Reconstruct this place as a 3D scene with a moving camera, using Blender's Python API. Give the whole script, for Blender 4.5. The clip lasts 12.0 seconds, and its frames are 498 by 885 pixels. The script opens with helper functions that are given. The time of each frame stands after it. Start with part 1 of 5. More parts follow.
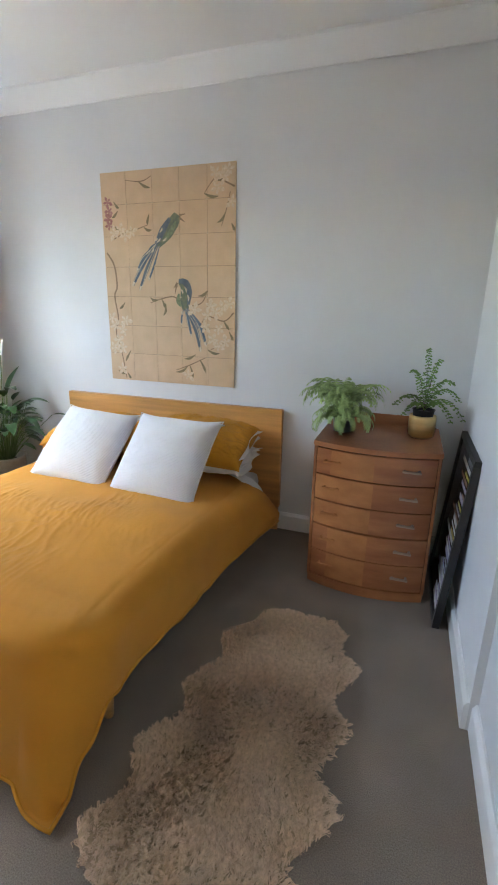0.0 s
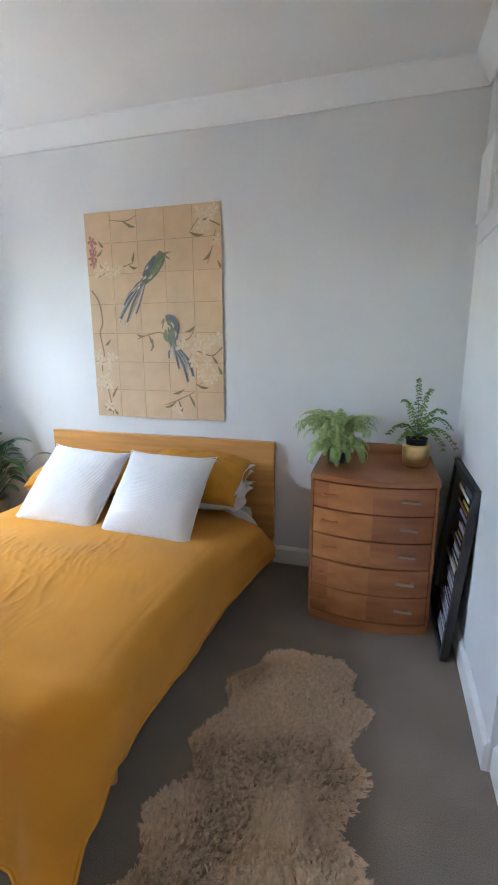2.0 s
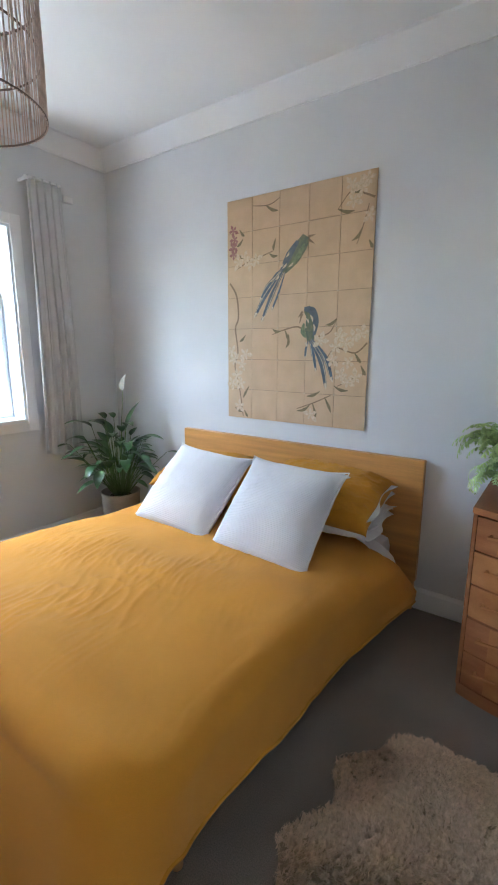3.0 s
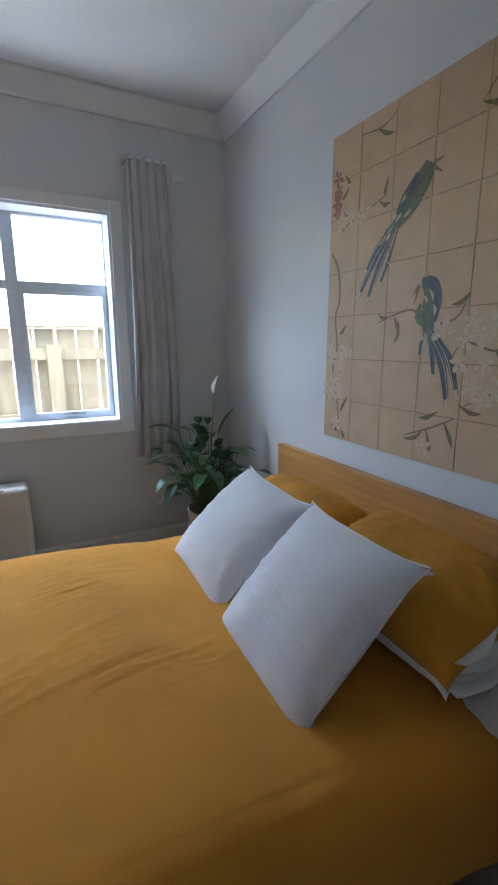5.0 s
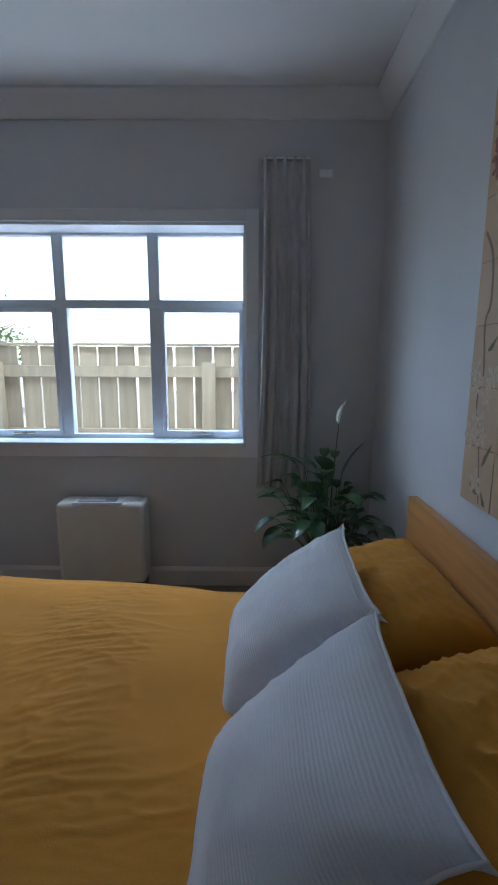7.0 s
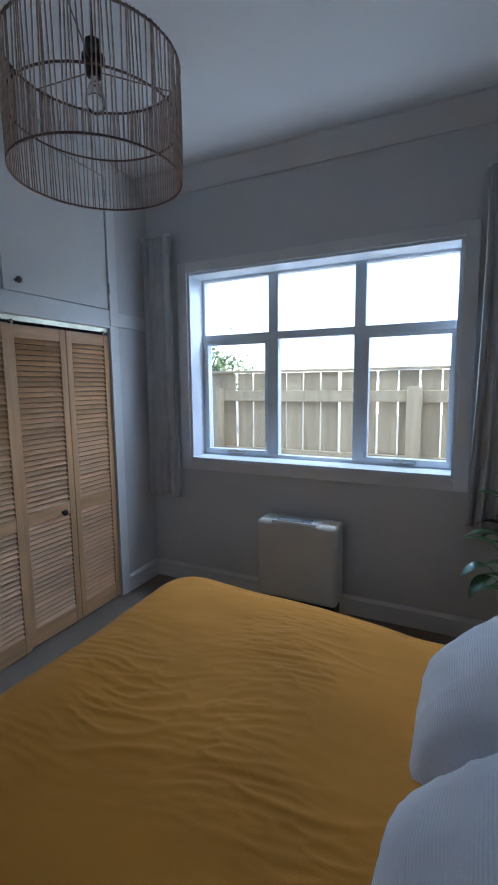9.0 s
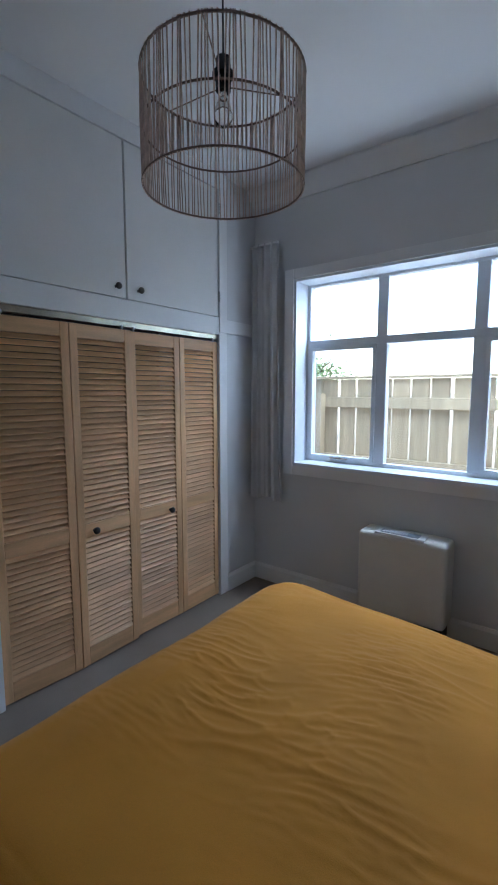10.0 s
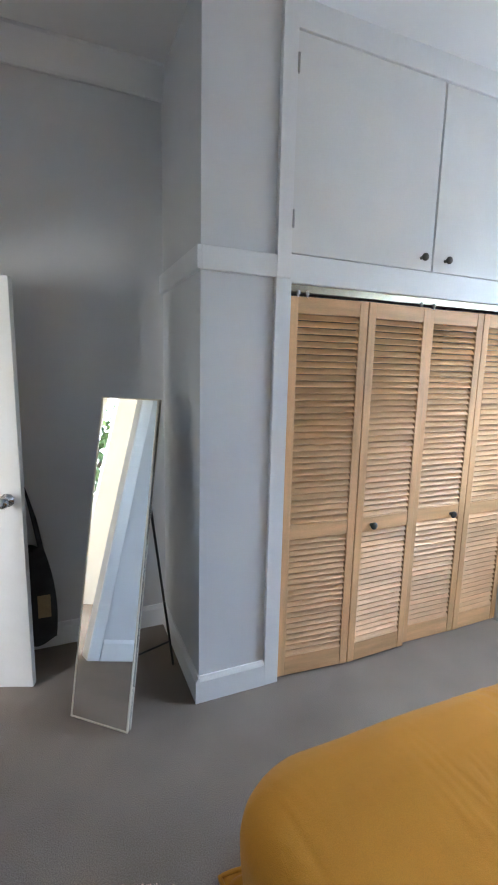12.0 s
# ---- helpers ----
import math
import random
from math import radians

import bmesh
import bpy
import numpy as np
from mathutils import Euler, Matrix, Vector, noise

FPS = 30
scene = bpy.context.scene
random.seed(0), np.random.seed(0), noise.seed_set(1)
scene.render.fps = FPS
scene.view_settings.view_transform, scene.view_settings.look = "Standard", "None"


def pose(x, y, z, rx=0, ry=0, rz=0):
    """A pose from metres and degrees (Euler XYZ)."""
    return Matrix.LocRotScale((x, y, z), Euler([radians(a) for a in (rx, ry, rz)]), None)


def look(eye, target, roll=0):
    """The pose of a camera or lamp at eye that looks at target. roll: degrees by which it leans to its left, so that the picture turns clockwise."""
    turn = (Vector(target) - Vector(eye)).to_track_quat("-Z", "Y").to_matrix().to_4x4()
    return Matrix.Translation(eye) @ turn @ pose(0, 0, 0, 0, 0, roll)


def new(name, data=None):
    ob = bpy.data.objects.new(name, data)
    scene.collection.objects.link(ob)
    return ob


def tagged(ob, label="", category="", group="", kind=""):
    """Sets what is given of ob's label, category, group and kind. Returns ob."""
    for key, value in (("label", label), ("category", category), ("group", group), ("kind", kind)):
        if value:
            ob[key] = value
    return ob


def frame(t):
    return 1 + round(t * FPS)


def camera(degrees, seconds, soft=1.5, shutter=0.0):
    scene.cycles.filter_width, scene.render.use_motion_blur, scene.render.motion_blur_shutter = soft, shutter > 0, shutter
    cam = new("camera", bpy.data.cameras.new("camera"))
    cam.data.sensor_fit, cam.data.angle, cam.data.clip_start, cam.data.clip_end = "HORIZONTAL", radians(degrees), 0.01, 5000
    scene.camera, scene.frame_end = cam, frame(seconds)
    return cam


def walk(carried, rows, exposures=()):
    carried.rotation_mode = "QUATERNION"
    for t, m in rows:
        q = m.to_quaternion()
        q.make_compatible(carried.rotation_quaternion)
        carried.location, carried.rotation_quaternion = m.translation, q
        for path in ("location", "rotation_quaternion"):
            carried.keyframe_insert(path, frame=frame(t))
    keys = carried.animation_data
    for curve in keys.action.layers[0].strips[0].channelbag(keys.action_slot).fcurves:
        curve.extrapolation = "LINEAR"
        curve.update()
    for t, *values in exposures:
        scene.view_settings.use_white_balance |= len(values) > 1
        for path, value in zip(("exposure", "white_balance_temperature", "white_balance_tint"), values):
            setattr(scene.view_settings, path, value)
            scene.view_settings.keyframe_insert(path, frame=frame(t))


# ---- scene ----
cam = camera(58.1, 12.0, soft=1.9)
PATH = [
    (0, (0.157, 0.031, 1.498), (-0.476, 1.845, 0.943), 1.2),
    (0.5, (0.138, 0.034, 1.511), (-0.181, 1.928, 0.953), 0.9),
    (1, (0.134, 0.044, 1.508), (-0.1, 1.957, 0.975), 0.4),
    (1.5, (0.118, 0.049, 1.514), (-0.223, 1.962, 1.04), 0.0),
    (2, (0.061, 0.045, 1.535), (-0.494, 1.916, 1.094), -0.2),
    (2.5, (0.018, 0.148, 1.496), (-0.862, 1.898, 1.089), 0.0),
    (3, (-0.023, 0.437, 1.461), (-1.158, 2.033, 1.053), 0.2),
    (3.5, (-0.03, 0.662, 1.467), (-1.329, 2.118, 1.027), -0.0),
    (3.7, (-0.039, 0.758, 1.464), (-1.394, 2.155, 1.002), 0.0),
    (5.3, (-0.094, 1.659, 1.467), (-1.897, 2.42, 1.054), -0.4),
    (5.5, (-0.109, 1.76, 1.466), (-1.951, 2.426, 1.062), -0.6),
    (6, (-0.238, 1.944, 1.469), (-2.158, 2.358, 1.091), 0.2),
    (6.5, (-0.353, 2.109, 1.464), (-2.31, 2.299, 1.101), 0.4),
    (8.5, (-0.426, 2.185, 1.531), (-2.299, 1.554, 1.225), -0.6),
    (9, (-0.413, 2.163, 1.494), (-2.198, 1.299, 1.235), -0.6),
    (9.5, (-0.391, 2.122, 1.5), (-2.083, 1.085, 1.258), -0.3),
    (10, (-0.396, 2.105, 1.485), (-1.966, 0.887, 1.257), 0.0),
    (10.5, (-0.376, 2.049, 1.488), (-1.825, 0.688, 1.264), 0.5),
    (11, (-0.359, 2.007, 1.495), (-1.661, 0.508, 1.264), 0.7),
    (11.5, (-0.333, 1.952, 1.462), (-1.431, 0.297, 1.229), 0.9),
    (12, (-0.309, 1.771, 1.511), (-1.081, -0.045, 1.183), 1.3),
]
walk(cam, [(t, look(eye, target, roll)) for t, eye, target, roll in PATH],
     [(0.0, 4.4, 6950, 10), (1.0, 4.5, 6700, 10), (2.5, 4.45, 6600, 10), (3.5, 4.05, 6300, 10), (5.5, 3.05, 6050, 10), (6.5, 2.55, 5850, 10), (8.5, 2.35, 5600, 10), (9.5, 2.3, 5650, 10), (10.5, 3.2, 5800, 10), (11.3, 3.58, 6050, 10), (12.0, 4.2, 6250, 10)])

# ---- light ----
world = bpy.data.worlds.new("sky")
scene.world = world
world.use_nodes = True
wn = world.node_tree.nodes
sky = wn.new("ShaderNodeTexSky")
sky.sky_type = "NISHITA"
sky.sun_disc = False
sky.sun_elevation, sky.sun_rotation = radians(48), radians(75)
world.node_tree.links.new(sky.outputs[0], wn["Background"].inputs[0])
wn["Background"].inputs[1].default_value = 0.15
sun = new("sun", bpy.data.lights.new("sun", "SUN"))
sun.data.energy, sun.data.angle, sun.data.color = 3.0, radians(0.6), (1, 0.94, 0.85)
sun.matrix_world = look((20, 5, 24), (0, 0, 0))
portal = new("window_portal", bpy.data.lights.new("window_portal", "AREA"))
portal.data.shape, portal.data.size, portal.data.size_y = "RECTANGLE", 1.3, 1.75
portal.data.cycles.is_portal = True
portal.matrix_world = look((-3.46, 1.236, 1.607), (0, 1.236, 1.607))

# added unseen lamps: sky fill at the window's head, yard fill below its sill
for nm, z, aim, watts, col in (("sky_fill", 2.62, (-0.9, 1.3, 0.3), 13.0, (0.74, 0.88, 1.0)), ("yard_fill", 0.56, (-1.0, 1.3, 2.9), 3.2, (0.86, 0.93, 1.0))):
    al = new(nm, bpy.data.lights.new(nm, "AREA"))
    al.data.shape, al.data.size, al.data.size_y, al.data.energy, al.data.color = "RECTANGLE", 1.9, 0.5, watts, col
    al.matrix_world = look((-3.70, 1.236, z), aim)

# added fill lamp in an opening out of view, brightens hall and alcove
hl = new("hall_fill", bpy.data.lights.new("hall_fill", "AREA"))
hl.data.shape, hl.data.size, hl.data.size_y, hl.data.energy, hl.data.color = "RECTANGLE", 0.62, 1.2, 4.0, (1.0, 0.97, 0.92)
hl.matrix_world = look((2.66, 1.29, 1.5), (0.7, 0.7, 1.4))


# ---- materials ----
def mat(name, col, rough=0.6, metal=0.0, var=0.12, scale=6.0, bump=0.1, bscale=150.0, stretch=(1, 1, 1), col2=None, spec=0.5, sheen=0.0, rand=0.0, detail=4.0, fine=0.06):
    """Two-scale noise over one colour (or between two), fine relief, per-object variation."""
    m = bpy.data.materials.new(name)
    m.use_nodes = True
    nt = m.node_tree
    n, lk = nt.nodes, nt.links.new
    b = n["Principled BSDF"]
    tc, mp = n.new("ShaderNodeTexCoord"), n.new("ShaderNodeMapping")
    mp.inputs["Scale"].default_value = stretch
    lk(tc.outputs["Object"], mp.inputs[0])
    if rand:
        # each piece takes its own cut of the grain
        own, shift = n.new("ShaderNodeObjectInfo"), n.new("ShaderNodeVectorMath")
        shift.operation = "SCALE"
        shift.inputs[0].default_value = (31.0, 17.0, 23.0)
        lk(own.outputs["Random"], shift.inputs["Scale"]), lk(shift.outputs[0], mp.inputs["Location"])
    big, small = n.new("ShaderNodeTexNoise"), n.new("ShaderNodeTexNoise")
    big.inputs["Scale"].default_value, big.inputs["Detail"].default_value = scale, detail
    small.inputs["Scale"].default_value, small.inputs["Detail"].default_value = bscale, 3
    lk(mp.outputs[0], big.inputs[0]), lk(mp.outputs[0], small.inputs[0])
    c2 = col2 or tuple(c * (1 - 2 * var) for c in col)
    c1 = col if col2 else tuple(min(1, c * (1 + var)) for c in col)
    ramp = n.new("ShaderNodeValToRGB")
    ramp.color_ramp.elements[0].position, ramp.color_ramp.elements[1].position = 0.3, 0.7
    ramp.color_ramp.elements[0].color, ramp.color_ramp.elements[1].color = (*c2, 1), (*c1, 1)
    lk(big.outputs[0], ramp.inputs[0])
    hsv = n.new("ShaderNodeHueSaturation")
    mr = n.new("ShaderNodeMapRange")
    mr.inputs["To Min"].default_value, mr.inputs["To Max"].default_value = 1 - fine * 3, 1 + fine * 3
    lk(small.outputs[0], mr.inputs[0])
    val = mr.outputs[0]
    if rand:
        oi, ms, mu = n.new("ShaderNodeObjectInfo"), n.new("ShaderNodeMapRange"), n.new("ShaderNodeMath")
        ms.inputs["To Min"].default_value, ms.inputs["To Max"].default_value = 1 - rand, 1 + rand
        mu.operation = "MULTIPLY"
        lk(oi.outputs["Random"], ms.inputs[0]), lk(ms.outputs[0], mu.inputs[0]), lk(val, mu.inputs[1])
        val = mu.outputs[0]
    lk(val, hsv.inputs["Value"]), lk(ramp.outputs[0], hsv.inputs["Color"]), lk(hsv.outputs[0], b.inputs["Base Color"])
    b.inputs["Roughness"].default_value, b.inputs["Metallic"].default_value = rough, metal
    b.inputs["Specular IOR Level"].default_value = spec
    if sheen:
        b.inputs["Sheen Weight"].default_value = sheen
        b.inputs["Sheen Roughness"].default_value = 0.5
    if bump:
        bp = n.new("ShaderNodeBump")
        bp.inputs["Strength"].default_value, bp.inputs["Distance"].default_value = bump, 0.004
        lk(small.outputs[0], bp.inputs["Height"]), lk(bp.outputs[0], b.inputs["Normal"])
    return m


def glassy(name, col=(1, 1, 1), rough=0.0):
    m = bpy.data.materials.new(name)
    m.use_nodes = True
    b = m.node_tree.nodes["Principled BSDF"]
    b.inputs["Base Color"].default_value = (*col, 1)
    b.inputs["Transmission Weight"].default_value = 1
    b.inputs["Roughness"].default_value = rough
    b.inputs["IOR"].default_value = 1.45
    return m


def ribbed(name, col, axis, pitch, strength):
    """A woven white cloth with fine raised ribs."""
    m = mat(name, col, 0.85, var=0.03, scale=5, bump=0.15, bscale=500, sheen=0.2)
    nt = m.node_tree
    n, lk = nt.nodes, nt.links.new
    wv = n.new("ShaderNodeTexWave")
    wv.bands_direction = axis
    wv.inputs["Scale"].default_value = 0.314 / pitch
    wv.inputs["Distortion"].default_value = 0.6
    wv.inputs["Detail Scale"].default_value = 1.0
    lk(n["Texture Coordinate"].outputs["Object"], wv.inputs[0])
    bp = n.new("ShaderNodeBump")
    bp.inputs["Strength"].default_value, bp.inputs["Distance"].default_value = strength, 0.004
    old = n["Bump"]
    lk(wv.outputs[0], bp.inputs["Height"]), lk(old.outputs[0], bp.inputs["Normal"])
    lk(bp.outputs[0], n["Principled BSDF"].inputs["Normal"])
    return m


M_WALL = mat("wall_paint", (0.68, 0.685, 0.695), 0.75, var=0.025, scale=1.6, bump=0.06, bscale=260, fine=0.01)
M_CEIL = mat("ceiling_paint", (0.79, 0.795, 0.80), 0.85, var=0.02, scale=1.2, bump=0.05, bscale=200, fine=0.01)
M_TRIM = mat("white_gloss_paint", (0.80, 0.805, 0.81), 0.35, var=0.025, scale=3, bump=0.03, bscale=90, fine=0.01)
M_CUP = mat("cupboard_paint", (0.76, 0.76, 0.75), 0.45, var=0.03, scale=2, bump=0.03, bscale=90, fine=0.01)
M_CARPET = mat("carpet_wool", (0.262, 0.219, 0.187), 1.0, var=0.10, scale=2.2, bump=0.7, bscale=250, spec=0.1, fine=0.22)
M_FRAME = mat("window_frame_paint", (0.74, 0.78, 0.84), 0.4, var=0.02, bump=0.02, fine=0.01)
M_GLASS = glassy("window_glass")
M_BULB = glassy("bulb_glass")
M_PINE = mat("fence_timber", (0.40, 0.315, 0.20), 0.85, var=0.1, scale=3, bump=0.4, bscale=60, stretch=(1, 6, 0.5), rand=0.16)
M_OAK = mat("headboard_veneer", (0.60, 0.29, 0.085), 0.4, var=0.12, scale=3, bump=0.06, bscale=120, stretch=(0.5, 4, 9))
M_LOUVRE = mat("clear_pine", (0.72, 0.43, 0.215), 0.5, var=0.10, scale=4, bump=0.08, bscale=120, stretch=(5, 5, 0.6), rand=0.05)
M_SLAT = mat("pine_slat", (0.72, 0.43, 0.215), 0.5, var=0.10, scale=4, bump=0.08, bscale=120, stretch=(0.7, 6, 6), rand=0.10)
M_VENEER = mat("walnut_veneer", (0.47, 0.19, 0.082), 0.26, bump=0.04, scale=2.2, bscale=100, stretch=(1.2, 1, 7), col2=(0.29, 0.11, 0.047), detail=6)
M_VENEER_L = mat("honey_veneer", (0.53, 0.23, 0.088), 0.26, bump=0.04, scale=2.5, bscale=100, stretch=(2.5, 1, 4), col2=(0.36, 0.14, 0.054), detail=6)
M_DUVET = mat("mustard_cotton", (0.60, 0.252, 0.020), 0.9, var=0.06, scale=3, bump=0.25, bscale=420, sheen=0.08, fine=0.05)
M_LINEN = mat("mustard_linen", (0.56, 0.245, 0.016), 0.9, var=0.07, scale=7, bump=0.3, bscale=300, sheen=0.08, fine=0.05)
M_SHEET = mat("white_cotton", (0.74, 0.74, 0.75), 0.9, var=0.04, scale=6, bump=0.15, bscale=300, sheen=0.1, fine=0.02)
M_CUSH = ribbed("white_waffle_cotton", (0.71, 0.715, 0.755), "Y", 0.0085, 0.3)
M_CURT = mat("grey_curtain_cloth", (0.58, 0.585, 0.60), 0.9, var=0.05, scale=6, bump=0.3, bscale=400, sheen=0.15, fine=0.04)
M_FUR = mat("sheepskin_wool", (0.89, 0.68, 0.505), 0.95, scale=60, bump=0, col2=(0.64, 0.465, 0.33), sheen=0.2, spec=0.2)
M_PELT = mat("sheepskin_hide", (0.58, 0.43, 0.29), 1.0, var=0.2, scale=20, bump=0.5, bscale=120)
M_HEAT = mat("cream_enamel", (0.70, 0.685, 0.64), 0.45, var=0.03, bump=0.02, fine=0.01)
M_PANEL = mat("grey_plastic", (0.20, 0.235, 0.29), 0.35, var=0.05, bump=0.02)
M_BLACK = mat("black_metal", (0.022, 0.022, 0.024), 0.45, var=0.2, bump=0.05)
M_DARK = mat("black_frame_wood", (0.03, 0.027, 0.026), 0.5, var=0.25, bump=0.1, bscale=80)
M_CHROME = mat("brushed_steel", (0.62, 0.62, 0.62), 0.25, 1.0, var=0.05, bump=0.02)
M_BRASS = mat("brushed_brass", (0.72, 0.53, 0.24), 0.33, 1.0, var=0.08, scale=4, bump=0.1, bscale=200, stretch=(1, 1, 8))
M_DOOR = mat("door_paint", (0.66, 0.645, 0.62), 0.5, var=0.03, scale=2, bump=0.03, bscale=90, fine=0.01)
M_RAIL = mat("worn_brassy_track", (0.46, 0.42, 0.34), 0.3, 0.9, var=0.15, scale=9, bump=0.05)
# gunmetal of the cupboard knobs; also the wardrobe's inner shade as a colour
M_GUNMETAL_SHADE = mat("gunmetal_and_wardrobe_shade", (0.10, 0.095, 0.09), 0.4, 0.6, var=0.1, bump=0.02)
M_RATTAN = mat("twisted_paper_cord", (0.72, 0.56, 0.47), 0.8, var=0.15, scale=30, bump=0.3, bscale=300)
M_RING = mat("lamp_wire", (0.28, 0.20, 0.16), 0.6, var=0.15, bump=0.1)
M_POT = mat("stone_pot", (0.34, 0.30, 0.26), 0.8, var=0.12, scale=9, bump=0.3, bscale=120)
M_SOIL = mat("potting_soil", (0.05, 0.035, 0.025), 1.0, var=0.3, scale=40, bump=1, bscale=90)
M_FERN = mat("fern_green", (0.38, 0.52, 0.19), 0.55, var=0.2, scale=14, bump=0.1, rand=0.25)
M_MAID = mat("small_leaf_green", (0.17, 0.30, 0.075), 0.5, var=0.2, scale=20, bump=0.1, rand=0.2)
M_LILY = mat("dark_leaf_green", (0.055, 0.13, 0.05), 0.28, var=0.25, scale=8, bump=0.1, bscale=60, rand=0.35)
M_STEM = mat("stem_green", (0.10, 0.17, 0.05), 0.5, var=0.15, bump=0.05)
M_TWIG = mat("dark_twig", (0.06, 0.035, 0.02), 0.7, var=0.2, bump=0.2)
M_SPATHE = mat("white_spathe", (0.72, 0.73, 0.66), 0.6, var=0.05, bump=0.05)
M_TILE = mat("printed_gold_paper", (0.62, 0.43, 0.265), 0.6, scale=9, bump=0.05, col2=(0.54, 0.37, 0.225), rand=0.02, detail=6, fine=0.015)
M_TEAL = mat("print_slate_blue", (0.125, 0.145, 0.16), 0.6, scale=40, bump=0, col2=(0.075, 0.095, 0.12))
M_OLIVE = mat("print_olive", (0.19, 0.19, 0.10), 0.6, scale=50, bump=0, col2=(0.09, 0.115, 0.085))
M_PALE = mat("print_pale", (0.66, 0.56, 0.42), 0.6, scale=60, bump=0, col2=(0.46, 0.35, 0.21))
M_BLUEP = mat("print_blue", (0.115, 0.15, 0.185), 0.6, scale=40, bump=0, col2=(0.06, 0.08, 0.11))
M_GREENP = mat("print_green", (0.22, 0.25, 0.13), 0.6, scale=60, bump=0, col2=(0.11, 0.15, 0.08))
M_BLOSSOM = mat("print_blossom", (0.70, 0.56, 0.40), 0.6, scale=70, bump=0, col2=(0.52, 0.39, 0.25))
M_LEAFP = mat("print_leaf", (0.25, 0.19, 0.095), 0.6, scale=60, bump=0, col2=(0.15, 0.12, 0.06))
M_TWIGP = mat("print_twig", (0.30, 0.20, 0.11), 0.6, scale=60, bump=0, col2=(0.22, 0.14, 0.08))
M_PINK = mat("print_pink", (0.40, 0.20, 0.17), 0.6, scale=60, bump=0, col2=(0.28, 0.10, 0.09))
M_BAG = mat("charcoal_canvas", (0.035, 0.035, 0.04), 0.8, var=0.2, scale=12, bump=0.3, bscale=200)
M_TAG = mat("kraft_tag", (0.48, 0.36, 0.22), 0.8, var=0.1, bump=0.1)
M_GRASS = mat("ground_gravel", (0.22, 0.20, 0.15), 1.0, var=0.25, scale=4, bump=0.8, bscale=60)
M_TREE = mat("tree_leaf", (0.07, 0.12, 0.04), 0.7, var=0.3, scale=3, bump=0.1)
M_BARK = mat("bark", (0.10, 0.075, 0.055), 0.9, var=0.3, scale=8, bump=0.6, bscale=40)
M_ROOF = mat("roof_sheet", (0.30, 0.34, 0.38), 0.5, var=0.1, bump=0.1)
M_CREAM = mat("cream_hall_paint", (0.76, 0.71, 0.60), 0.7, var=0.03, scale=2, bump=0.05, fine=0.01)
M_MIRROR = mat("mirror_silver", (0.93, 0.94, 0.94), 0.0, 1.0, var=0.0, bump=0, fine=0.0)
M_POSTER = mat("poster_black", (0.03, 0.03, 0.035), 0.2, var=0.2, bump=0)
M_ACRYL = mat("clear_cream_plastic", (0.40, 0.26, 0.18), 0.4, var=0.05, bump=0)

# ---- building helpers ----
ORG = {}


def thing(name, at, label, category, group="", kind=""):
    ob = new(name)
    ob.empty_display_size = 0.1
    ob.location = at
    ORG[ob.name] = Vector(at)
    return tagged(ob, label, category, group, kind)


def solid(name, bm, material, smooth=False):
    bmesh.ops.recalc_face_normals(bm, faces=bm.faces)
    me = bpy.data.meshes.new(name)
    bm.to_mesh(me)
    bm.free()
    me.materials.append(material)
    if smooth:
        for p in me.polygons:
            p.use_smooth = True
    return me


def part(name, bm, material, parent, label="", smooth=False, local=False):
    """Links a bmesh as one mesh under a thing or a part; the mesh is built in world places unless local."""
    if not local:
        o = ORG[parent.name]
        bmesh.ops.translate(bm, verts=bm.verts, vec=-o)
    ob = new(name, solid(name, bm, material, smooth))
    ob.parent = parent
    ORG[ob.name] = Vector() if local else ORG[parent.name].copy()
    return tagged(ob, label)


def piece(name, me, parent, m):
    ob = new(name, me)
    ob.parent = parent
    ob.matrix_basis = m
    return ob


def structure(name, bm, material, label, category, smooth=False):
    return tagged(new(name, solid(name, bm, material, smooth)), label, category, kind="structure")


def box(bm, x0, x1, y0, y1, z0, z1, bevel=0.0, seg=2):
    g = bmesh.ops.create_cube(bm, size=1, matrix=Matrix.Translation(((x0 + x1) / 2, (y0 + y1) / 2, (z0 + z1) / 2)) @ Matrix.Diagonal((abs(x1 - x0), abs(y1 - y0), abs(z1 - z0), 1)))
    if bevel:
        es = list({e for v in g["verts"] for e in v.link_edges})
        bmesh.ops.bevel(bm, geom=es, offset=bevel, segments=seg, affect="EDGES", profile=0.5)
    return bm


def boxes(*rows, bevel=0.0):
    bm = bmesh.new()
    for r in rows:
        box(bm, *r, bevel=bevel)
    return bm


def lathe(profile, at=(0, 0, 0), n=28):
    """A turned shape from (radius, height) steps."""
    bm = bmesh.new()
    rings = []
    for r, z in profile:
        rings.append([bm.verts.new((at[0] + r * math.cos(a), at[1] + r * math.sin(a), at[2] + z)) for a in [2 * math.pi * i / n for i in range(n)]])
    for a, b in zip(rings, rings[1:]):
        for i in range(n):
            bm.faces.new((a[i], a[(i + 1) % n], b[(i + 1) % n], b[i]))
    bm.faces.new(rings[0][::-1]), bm.faces.new(rings[-1])
    return bm


